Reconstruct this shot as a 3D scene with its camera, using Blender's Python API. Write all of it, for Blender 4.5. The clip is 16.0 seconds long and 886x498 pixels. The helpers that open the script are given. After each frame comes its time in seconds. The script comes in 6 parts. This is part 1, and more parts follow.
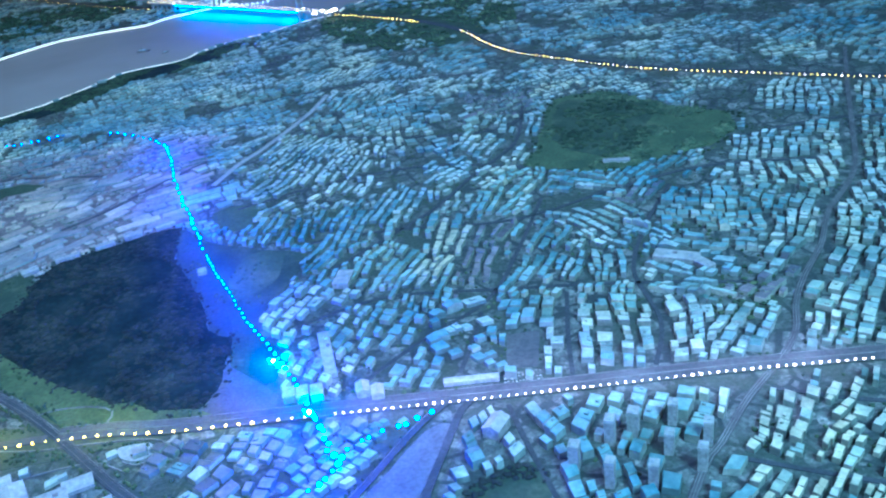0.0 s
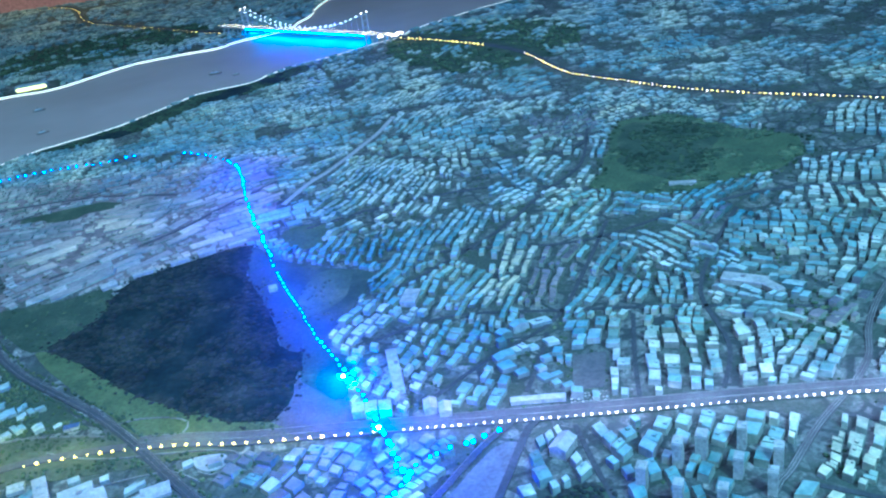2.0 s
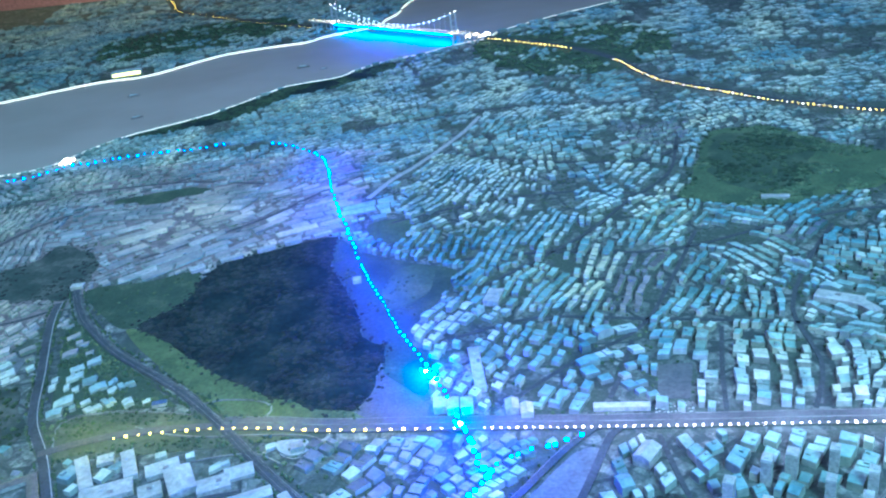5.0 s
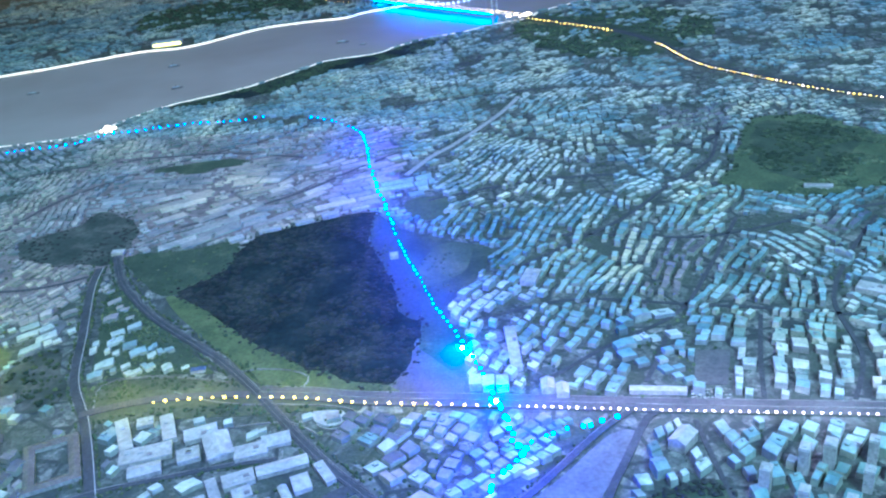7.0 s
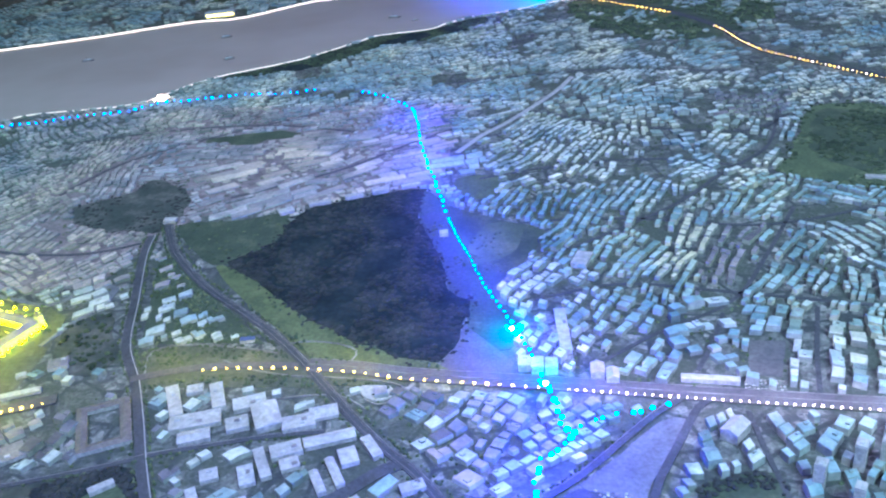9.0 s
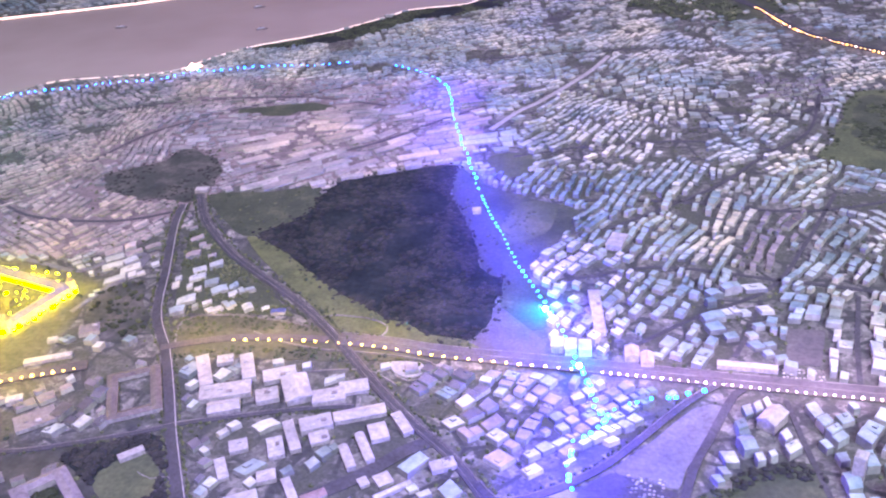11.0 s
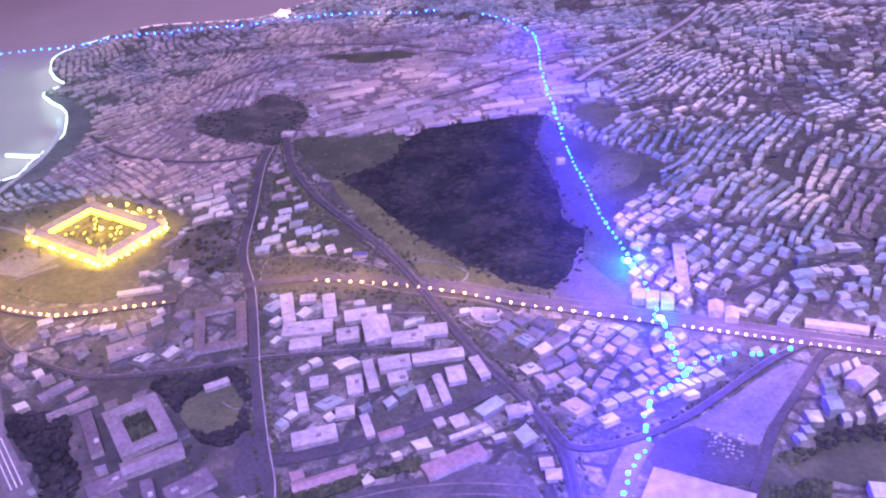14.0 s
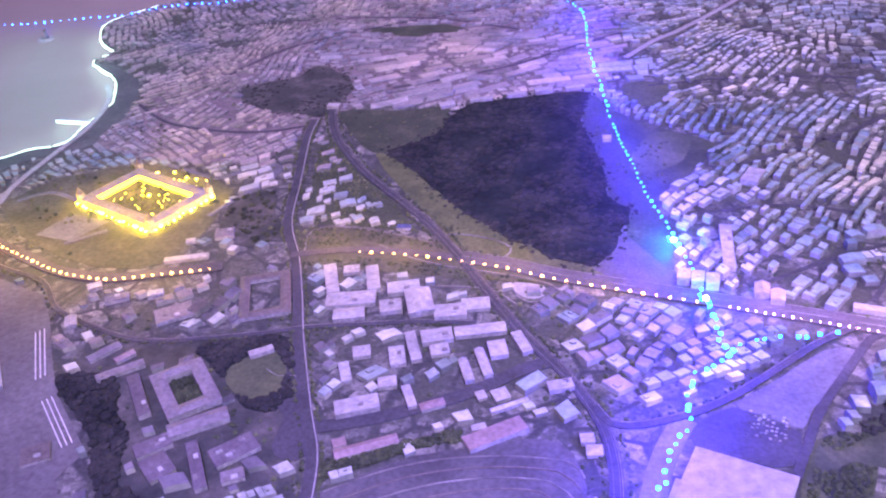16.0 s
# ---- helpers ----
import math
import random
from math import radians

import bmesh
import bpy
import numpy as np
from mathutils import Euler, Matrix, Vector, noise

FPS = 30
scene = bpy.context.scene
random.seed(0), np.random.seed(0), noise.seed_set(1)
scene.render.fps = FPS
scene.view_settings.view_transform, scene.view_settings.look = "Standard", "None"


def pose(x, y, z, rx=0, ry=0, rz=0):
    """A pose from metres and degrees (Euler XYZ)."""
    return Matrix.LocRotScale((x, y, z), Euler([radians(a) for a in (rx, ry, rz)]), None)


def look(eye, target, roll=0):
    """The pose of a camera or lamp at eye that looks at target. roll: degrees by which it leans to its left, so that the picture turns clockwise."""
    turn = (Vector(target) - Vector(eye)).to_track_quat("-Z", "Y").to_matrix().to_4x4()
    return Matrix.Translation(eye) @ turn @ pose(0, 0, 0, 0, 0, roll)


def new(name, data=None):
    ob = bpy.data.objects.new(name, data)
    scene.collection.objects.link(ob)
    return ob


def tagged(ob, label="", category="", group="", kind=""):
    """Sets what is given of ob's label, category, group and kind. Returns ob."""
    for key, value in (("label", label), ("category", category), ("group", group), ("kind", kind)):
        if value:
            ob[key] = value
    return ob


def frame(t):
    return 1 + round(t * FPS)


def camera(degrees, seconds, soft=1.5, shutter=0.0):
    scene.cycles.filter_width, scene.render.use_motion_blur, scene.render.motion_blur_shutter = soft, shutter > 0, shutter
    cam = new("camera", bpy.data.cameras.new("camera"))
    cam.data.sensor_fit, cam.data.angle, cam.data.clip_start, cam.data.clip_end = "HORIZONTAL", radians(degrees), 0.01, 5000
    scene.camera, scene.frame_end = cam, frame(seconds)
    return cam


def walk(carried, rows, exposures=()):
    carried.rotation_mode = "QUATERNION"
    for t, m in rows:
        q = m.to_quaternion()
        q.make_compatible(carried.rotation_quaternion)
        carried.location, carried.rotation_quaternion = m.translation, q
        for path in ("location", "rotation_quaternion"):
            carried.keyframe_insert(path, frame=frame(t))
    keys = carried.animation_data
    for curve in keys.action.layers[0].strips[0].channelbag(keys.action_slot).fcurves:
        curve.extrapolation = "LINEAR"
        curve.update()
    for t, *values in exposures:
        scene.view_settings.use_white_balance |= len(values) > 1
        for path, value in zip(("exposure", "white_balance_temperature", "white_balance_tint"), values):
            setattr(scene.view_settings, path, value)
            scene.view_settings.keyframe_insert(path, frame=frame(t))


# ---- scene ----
cam = camera(52.0, 16.0, soft=2.2)
PATH = [
    (0, (0.008, 0.134, 0.977), (-0.068, 1.903, 0.047), -7.7),
    (0.5, (0.011, 0.127, 0.98), (-0.097, 1.899, 0.059), -8.6),
    (1, (0.005, 0.12, 0.99), (-0.134, 1.901, 0.09), -8.9),
    (1.5, (-0.003, 0.112, 0.989), (-0.173, 1.901, 0.11), -8.8),
    (2, (-0.011, 0.109, 0.991), (-0.207, 1.897, 0.117), -8.7),
    (2.5, (-0.018, 0.111, 0.991), (-0.238, 1.899, 0.122), -8.7),
    (3, (-0.022, 0.109, 0.992), (-0.272, 1.897, 0.131), -8.7),
    (3.5, (-0.023, 0.105, 0.992), (-0.297, 1.897, 0.146), -8.6),
    (4, (-0.033, 0.103, 0.993), (-0.327, 1.894, 0.154), -8.3),
    (6.5, (-0.072, 0.097, 0.986), (-0.466, 1.849, 0.106), -6.7),
    (7, (-0.078, 0.092, 0.989), (-0.479, 1.841, 0.106), -6.5),
    (7.5, (-0.087, 0.09, 0.987), (-0.507, 1.83, 0.096), -6.2),
    (8, (-0.091, 0.09, 0.986), (-0.545, 1.819, 0.088), -6.2),
    (10.5, (-0.131, 0.108, 0.981), (-0.643, 1.794, 0.037), -5.1),
    (11, (-0.134, 0.107, 0.976), (-0.663, 1.783, 0.021), -4.8),
    (11.5, (-0.136, 0.109, 0.973), (-0.707, 1.762, 0.003), -5.1),
    (12, (-0.143, 0.104, 0.974), (-0.748, 1.741, -0.002), -5.5),
    (12.5, (-0.142, 0.095, 0.973), (-0.774, 1.723, -0.003), -5.3),
    (13, (-0.139, 0.1, 0.964), (-0.796, 1.709, -0.026), -5.6),
    (13.5, (-0.141, 0.099, 0.964), (-0.815, 1.689, -0.047), -5.8),
    (14, (-0.139, 0.098, 0.959), (-0.824, 1.674, -0.065), -5.9),
    (14.5, (-0.143, 0.098, 0.954), (-0.823, 1.659, -0.096), -5.5),
    (15, (-0.142, 0.107, 0.946), (-0.838, 1.64, -0.134), -5.9),
    (15.5, (-0.144, 0.102, 0.949), (-0.86, 1.621, -0.138), -6.0),
    (16, (-0.151, 0.088, 0.956), (-0.903, 1.608, -0.103), -5.9),
]
EXPOSURES = [(0.0, -0.15, 3970, -95), (4.0, 0.0, 4130, -104), (6.5, 0.06, 4850, -96), (8.2, 0.10, 5250, -91), (10.3, 0.16, 8000, -55), (11.0, 0.44, 8800, -30),
             (11.4, -0.32, 7700, 4), (12.0, -0.24, 6750, 31), (13.0, -0.06, 6750, 31), (14.0, -0.06, 6850, 24), (16.0, -0.04, 7000, 13)]
walk(cam, [(t, look(eye, target, roll)) for t, eye, target, roll in PATH], EXPOSURES)

# ---- light: a closed dim hall with coloured ceiling floods over the model ----
world = bpy.data.worlds.new("hall_dark")
world.use_nodes = True
world.node_tree.nodes["Background"].inputs[0].default_value = (0.4, 0.5, 0.8, 1)
world.node_tree.nodes["Background"].inputs[1].default_value = 0.02
scene.world = world


def flood(x, y, z, tx, ty, power, colour, size, spread=120):
    data = bpy.data.lights.new("flood_lamp", "AREA")
    data.energy, data.color, data.shape, data.size = power, colour, "DISK", size
    data.spread = radians(spread)
    ob = new("flood_lamp", data)
    ob.matrix_world = look((x, y, z), (tx, ty, 0))
    return ob


flood(1.6, -0.9, 2.7, 0.60, 1.38, 222, (0.505, 0.435, 0.90), 1.6)
# added violet flood, unseen, that tints the near edge
flood(-0.75, -0.4, 3.1, -0.70, 0.70, 8, (0.24, 0.16, 1.0), 0.5, 40)
flood(-1.15, 0.2, 3.1, -0.95, 2.4, 71, (0.575, 0.375, 0.98), 1.6)
flood(-0.3, 2.3, 3.1, -0.4, 3.9, 53, (0.52, 0.345, 1.0), 1.6)
flood(-3.0, 2.2, 3.1, -2.8, 3.9, 72, (0.54, 0.45, 0.90), 1.6)
# added flood, unseen, that lifts the far corner
flood(0.9, 3.9, 3.1, 1.0, 5.2, 45, (0.47, 0.36, 1.0), 1.6)
# added warm flood, unseen, that brightens the north wall
flood(-3.8, 6.2, 3.1, -4.2, 8.5, 55, (1.0, 0.50, 0.46), 0.8)


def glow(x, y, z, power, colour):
    """An added, unseen point lamp that widens the glow round the model's own lights."""
    data = bpy.data.lights.new("added_glow_lamp", "POINT")
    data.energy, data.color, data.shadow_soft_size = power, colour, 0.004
    new("added_glow_lamp", data).location = (x, y, z)


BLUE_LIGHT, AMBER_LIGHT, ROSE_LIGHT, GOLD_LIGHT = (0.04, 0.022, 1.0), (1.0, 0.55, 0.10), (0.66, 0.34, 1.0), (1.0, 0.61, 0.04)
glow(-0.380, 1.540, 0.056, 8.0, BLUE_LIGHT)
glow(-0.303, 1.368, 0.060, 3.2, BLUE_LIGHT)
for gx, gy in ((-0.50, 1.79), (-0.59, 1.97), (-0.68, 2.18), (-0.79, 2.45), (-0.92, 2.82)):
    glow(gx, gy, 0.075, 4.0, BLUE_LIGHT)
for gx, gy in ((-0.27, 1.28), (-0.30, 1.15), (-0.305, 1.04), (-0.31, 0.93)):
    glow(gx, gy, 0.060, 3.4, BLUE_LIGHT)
for gx, gy in ((-0.90, 1.42), (-0.68, 1.43), (-0.48, 1.42), (-1.05, 1.40)):
    glow(gx, gy, 0.070, 0.50, AMBER_LIGHT)
for gx, gy in ((-1.34, 1.22), (-1.47, 1.19), (-1.60, 1.19), (-1.73, 1.22), (-1.86, 1.27)):
    glow(gx, gy, 0.080, 0.70, (1.0, 0.58, 0.08))
for gx in (-0.20, -0.05, 0.10, 0.25, 0.40, 0.55):
    glow(gx, 1.425, 0.075, 0.85, ROSE_LIGHT)
for gu, gv in ((-0.145, -0.10), (-0.05, -0.105), (0.05, -0.105), (0.145, -0.10), (0.15, 0.0), (0.145, 0.10), (0.0, 0.105), (-0.145, 0.10), (-0.15, 0.0)):
    glow(-1.577 + 0.974 * gu + 0.225 * gv, 1.466 - 0.225 * gu + 0.974 * gv, 0.038, 0.19, GOLD_LIGHT)
# added high over the court for the wide gold haze on the ground
glow(-1.577, 1.466, 0.10, 0.9, GOLD_LIGHT)
for gu in (-0.06, 0.0, 0.06):
    glow(-1.577 + 0.974 * gu, 1.466 - 0.225 * gu, 0.024, 0.16, GOLD_LIGHT)
for gx, gy in ((-1.33, 4.975), (-1.14, 4.83), (-0.96, 4.70), (-0.78, 4.565)):
    glow(gx, gy, 0.034, 2.6, (0.02, 0.13, 1.0))
# added for the blue haze round the bridge, no lamp stands here
glow(-1.02, 4.60, 0.16, 8.0, BLUE_LIGHT)
# added lamps in the air over the bay, tinting its water teal
for gx, gy in ((-2.28, 1.70), (-2.45, 2.02), (-2.72, 2.30)):
    glow(gx, gy, 0.26, 2.0, (0.10, 0.66, 0.52))
for gx, gy in ((-2.135, 1.52), (-2.125, 1.63), (-2.10, 1.75), (-2.115, 1.88), (-2.17, 2.01), (-2.26, 2.11), (-2.37, 2.19), (-2.47, 2.30), (-2.58, 2.40)):
    glow(gx, gy, 0.020, 0.10, (0.42, 0.85, 0.80))
# added cyan lamps set behind the beacons, so their halo falls round them
glow(-0.411, 1.600, 0.024, 0.95, (0.0, 0.40, 1.0))
glow(-0.316, 1.432, 0.034, 0.42, (0.0, 0.40, 1.0))


# ---- materials ----
def material(name, rough=0.7, metal=0.0, spec=0.3):
    m = bpy.data.materials.new(name)
    m.use_nodes = True
    nt = m.node_tree
    b = nt.nodes["Principled BSDF"]
    b.inputs["Roughness"].default_value = rough
    b.inputs["Metallic"].default_value = metal
    b.inputs["Specular IOR Level"].default_value = spec
    return m, nt, b


def node(nt, kind, **inputs):
    n = nt.nodes.new(kind)
    for key, value in inputs.items():
        n.inputs[key.replace("_", " ")].default_value = value
    return n


def ramp(nt, source, stops, interpolation="LINEAR"):
    r = nt.nodes.new("ShaderNodeValToRGB")
    r.color_ramp.interpolation = interpolation
    while len(r.color_ramp.elements) < len(stops):
        r.color_ramp.elements.new(0.5)
    for e, (p, c) in zip(r.color_ramp.elements, stops):
        e.position, e.color = p, (*c, 1)
    nt.links.new(source, r.inputs[0])
    return r.outputs[0]


def blend(nt, a, b, factor, mode="MIX"):
    m = nt.nodes.new("ShaderNodeMix")
    m.data_type, m.blend_type = "RGBA", mode
    for socket, value in ((m.inputs[0], factor), (m.inputs[6], a), (m.inputs[7], b)):
        if isinstance(value, (int, float)):
            socket.default_value = value
        elif isinstance(value, tuple):
            socket.default_value = (*value, 1)
        else:
            nt.links.new(value, socket)
    return m.outputs[2]


def coords(nt):
    return nt.nodes.new("ShaderNodeNewGeometry").outputs["Position"]


def noise_of(nt, vec, scale, detail=4.0, rough=0.6):
    n = node(nt, "ShaderNodeTexNoise", Scale=scale, Detail=detail, Roughness=rough)
    nt.links.new(vec, n.inputs["Vector"])
    return n.outputs["Fac"]


def bump(nt, b, height, strength, distance):
    n = node(nt, "ShaderNodeBump", Strength=strength, Distance=distance)
    nt.links.new(height, n.inputs["Height"])
    nt.links.new(n.outputs[0], b.inputs["Normal"])


def mottled(name, stops, scale, fine, rough=0.75, spec=0.3, relief=0.002):
    """A printed surface: large patches through a ramp, fine grain on top."""
    m, nt, b = material(name, rough, 0, spec)
    p = coords(nt)
    big = noise_of(nt, p, scale, 5, 0.62)
    c = ramp(nt, big, stops)
    f = noise_of(nt, p, fine, 3, 0.6)
    c = blend(nt, c, ramp(nt, f, [(0.25, (0.55, 0.55, 0.55)), (0.75, (1.25, 1.25, 1.25))]), 0.8, "MULTIPLY")
    nt.links.new(c, b.inputs["Base Color"])
    bump(nt, b, f, 0.5, relief)
    return m


def city_ground():
    """Printed plots between the houses: grey yards and lanes, with green gardens."""
    m, nt, b = material("printed_city_ground", 0.7, 0, 0.3)
    p = coords(nt)
    v = node(nt, "ShaderNodeTexVoronoi", Scale=42.0)
    nt.links.new(p, v.inputs["Vector"])
    lots = ramp(nt, v.outputs["Color"], [(0.0, (0.048, 0.054, 0.055)), (0.35, (0.084, 0.091, 0.089)), (0.6, (0.130, 0.135, 0.131)), (0.85, (0.185, 0.186, 0.178)), (1.0, (0.26, 0.256, 0.242))])
    w = node(nt, "ShaderNodeTexVoronoi", Scale=120.0)
    nt.links.new(p, w.inputs["Vector"])
    lots = blend(nt, lots, ramp(nt, w.outputs["Color"], [(0.1, (0.45, 0.46, 0.46)), (0.9, (1.6, 1.58, 1.5))]), 0.8, "MULTIPLY")
    lane = node(nt, "ShaderNodeTexVoronoi", Scale=13.0)
    lane.feature = "DISTANCE_TO_EDGE"
    nt.links.new(p, lane.inputs["Vector"])
    lots = blend(nt, (0.042, 0.047, 0.050), lots, ramp(nt, lane.outputs["Distance"], [(0.03, (0, 0, 0)), (0.07, (1, 1, 1))]))
    green = ramp(nt, noise_of(nt, p, 9, 5, 0.7), [(0.46, (0, 0, 0)), (0.60, (1, 1, 1))])
    c = blend(nt, lots, (0.062, 0.072, 0.058), green)
    f = noise_of(nt, p, 150, 3)
    c = blend(nt, c, ramp(nt, f, [(0.25, (0.5, 0.5, 0.5)), (0.75, (1.3, 1.3, 1.3))]), 0.8, "MULTIPLY")
    nt.links.new(c, b.inputs["Base Color"])
    bump(nt, b, f, 0.5, 0.002)
    return m


# house walls, darker than most of the roofs below
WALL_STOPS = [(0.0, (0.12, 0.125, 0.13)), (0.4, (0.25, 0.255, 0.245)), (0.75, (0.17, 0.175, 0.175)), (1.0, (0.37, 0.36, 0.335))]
# print families; blue and plum also hold the tint of local coloured light
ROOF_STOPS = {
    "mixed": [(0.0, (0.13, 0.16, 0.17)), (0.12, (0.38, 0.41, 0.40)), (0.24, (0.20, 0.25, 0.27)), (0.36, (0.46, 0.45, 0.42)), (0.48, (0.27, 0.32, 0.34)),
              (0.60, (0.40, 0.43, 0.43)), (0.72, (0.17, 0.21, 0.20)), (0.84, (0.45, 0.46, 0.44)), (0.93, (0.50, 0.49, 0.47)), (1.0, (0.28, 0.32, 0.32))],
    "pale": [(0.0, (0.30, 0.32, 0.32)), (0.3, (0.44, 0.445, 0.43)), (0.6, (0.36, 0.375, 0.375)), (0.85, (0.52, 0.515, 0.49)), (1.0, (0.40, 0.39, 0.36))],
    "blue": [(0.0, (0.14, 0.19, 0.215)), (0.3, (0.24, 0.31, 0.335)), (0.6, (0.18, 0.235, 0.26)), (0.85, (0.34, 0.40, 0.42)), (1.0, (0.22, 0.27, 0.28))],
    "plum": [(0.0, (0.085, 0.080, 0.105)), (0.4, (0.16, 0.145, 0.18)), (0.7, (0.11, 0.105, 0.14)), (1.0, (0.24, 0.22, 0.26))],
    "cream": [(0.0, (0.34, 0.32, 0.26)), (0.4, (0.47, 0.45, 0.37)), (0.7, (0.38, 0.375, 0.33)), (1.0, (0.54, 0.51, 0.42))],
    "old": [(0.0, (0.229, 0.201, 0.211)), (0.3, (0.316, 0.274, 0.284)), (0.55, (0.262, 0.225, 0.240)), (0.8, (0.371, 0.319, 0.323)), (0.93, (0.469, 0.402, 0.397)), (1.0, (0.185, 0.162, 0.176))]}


def house_paint(name, stops, single):
    m, nt, b = material(name, 0.62, 0, 0.3)
    if single:
        rnd = nt.nodes.new("ShaderNodeObjectInfo").outputs["Random"]
    else:
        rnd = nt.nodes.new("ShaderNodeNewGeometry").outputs["Random Per Island"]
    p = coords(nt)
    c = ramp(nt, rnd, stops)
    f = noise_of(nt, p, 85, 3, 0.6)
    c = blend(nt, c, ramp(nt, f, [(0.3, (0.66, 0.68, 0.70)), (0.7, (1.18, 1.18, 1.15))]), 0.8, "MULTIPLY")
    g = noise_of(nt, p, 6.5, 5, 0.65)
    c = blend(nt, c, ramp(nt, g, [(0.36, (0.46, 0.52, 0.52)), (0.48, (0.93, 0.96, 0.94)), (0.66, (1.28, 1.24, 1.12))]), 0.9, "MULTIPLY")
    q = noise_of(nt, p, 3.4, 3, 0.55)
    c = blend(nt, c, ramp(nt, q, [(0.34, (0.70, 0.82, 0.94)), (0.48, (0.98, 1.0, 0.98)), (0.63, (1.20, 1.17, 0.95))]), 0.85, "MULTIPLY")
    nt.links.new(c, b.inputs["Base Color"])
    bump(nt, b, f, 0.35, 0.0015)
    return m


def lit(name, colour, strength):
    m, nt, b = material(name, 0.4)
    b.inputs["Base Color"].default_value = (*colour, 1)
    b.inputs["Emission Color"].default_value = (*colour, 1)
    b.inputs["Emission Strength"].default_value = strength
    return m


def water_material():
    m, nt, b = material("model_water", 0.6, 0, 0.12)
    p = coords(nt)
    c = ramp(nt, noise_of(nt, p, 1.6, 3), [(0.3, (0.236, 0.199, 0.186)), (0.7, (0.294, 0.253, 0.238))])
    nt.links.new(c, b.inputs["Base Color"])
    bump(nt, b, noise_of(nt, p, 40, 3), 0.1, 0.002)
    return m


GROUND = city_ground()
PALETTES = list(ROOF_STOPS)
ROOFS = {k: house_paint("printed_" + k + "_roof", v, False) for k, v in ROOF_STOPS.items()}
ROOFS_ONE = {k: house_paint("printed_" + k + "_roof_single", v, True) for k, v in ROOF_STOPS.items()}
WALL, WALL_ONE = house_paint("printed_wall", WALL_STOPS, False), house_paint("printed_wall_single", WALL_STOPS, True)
WATER = water_material()
ASPHALT = mottled("printed_asphalt", [(0.3, (0.037, 0.040, 0.049)), (0.7, (0.075, 0.075, 0.088))], 14, 160)
HIGHWAY = mottled("printed_highway", [(0.3, (0.066, 0.064, 0.071)), (0.7, (0.118, 0.112, 0.118))], 10, 170)
PALE = mottled("printed_concrete", [(0.3, (0.24, 0.24, 0.25)), (0.7, (0.38, 0.37, 0.37))], 9, 120)
LINE = mottled("printed_line_paint", [(0.3, (0.088, 0.088, 0.088)), (0.5, (0.160, 0.156, 0.152)), (0.7, (0.272, 0.264, 0.256))], 22, 160)
DUSK_PAVING = mottled("printed_port_paving", [(0.25, (0.041, 0.041, 0.049)), (0.5, (0.086, 0.086, 0.094)), (0.75, (0.156, 0.152, 0.156))], 6, 120)
QUAY_PAVING = mottled("printed_quay_paving", [(0.3, (0.086, 0.086, 0.089)), (0.5, (0.125, 0.125, 0.128)), (0.7, (0.170, 0.167, 0.170))], 5, 90)
CRANE_WHITE = mottled("worn_white_line", [(0.3, (0.55, 0.55, 0.55)), (0.7, (0.72, 0.72, 0.72))], 30, 160)
GRASS = mottled("printed_grass", [(0.25, (0.046, 0.062, 0.032)), (0.55, (0.102, 0.122, 0.054)), (0.8, (0.170, 0.178, 0.090))], 16, 130)
MEADOW_PALE = mottled("printed_pale_lawn", [(0.25, (0.037, 0.048, 0.042)), (0.55, (0.053, 0.062, 0.053)), (0.8, (0.071, 0.077, 0.063))], 14, 120)
DRY_GRASS = mottled("printed_dry_grass", [(0.25, (0.044, 0.052, 0.036)), (0.55, (0.084, 0.092, 0.066)), (0.8, (0.150, 0.152, 0.118))], 10, 90)
LAWN = mottled("printed_lawn", [(0.25, (0.025, 0.036, 0.026)), (0.55, (0.055, 0.070, 0.045)), (0.8, (0.12, 0.13, 0.08))], 12, 120)
GARDEN = mottled("printed_garden", [(0.25, (0.040, 0.056, 0.036)), (0.55, (0.085, 0.105, 0.055)), (0.8, (0.15, 0.155, 0.085))], 9, 120)
SOIL = mottled("printed_wood_floor", [(0.34, (0.011, 0.016, 0.018)), (0.50, (0.018, 0.025, 0.027)), (0.60, (0.027, 0.033, 0.033)), (0.72, (0.045, 0.047, 0.042))], 11, 70, 0.85, 0.1, relief=0.001)
DIM_WOOD = mottled("printed_thin_wood", [(0.32, (0.026, 0.034, 0.031)), (0.48, (0.048, 0.055, 0.050)), (0.60, (0.084, 0.086, 0.077)), (0.72, (0.144, 0.142, 0.126))], 13, 90, relief=0.0008)
OLD_PLOTS = mottled("printed_old_town_plots", [(0.3, (0.088, 0.076, 0.082)), (0.5, (0.165, 0.141, 0.147)), (0.7, (0.253, 0.215, 0.218))], 26, 130)
FIELD = mottled("weathered_field", [(0.25, (0.085, 0.09, 0.10)), (0.7, (0.175, 0.175, 0.19))], 12, 130)


def leaf_material(name, stops):
    m, nt, b = material(name, 0.85, 0, 0.15)
    c = ramp(nt, nt.nodes.new("ShaderNodeNewGeometry").outputs["Random Per Island"], stops)
    g = noise_of(nt, coords(nt), 11, 4, 0.6)
    c = blend(nt, c, ramp(nt, g, [(0.35, (0.62, 0.62, 0.66)), (0.68, (1.5, 1.4, 1.3))]), 0.9, "MULTIPLY")
    f = noise_of(nt, coords(nt), 220, 2)
    c = blend(nt, c, ramp(nt, f, [(0.3, (0.6, 0.6, 0.6)), (0.7, (1.2, 1.2, 1.2))]), 0.8, "MULTIPLY")
    nt.links.new(c, b.inputs["Base Color"])
    return m


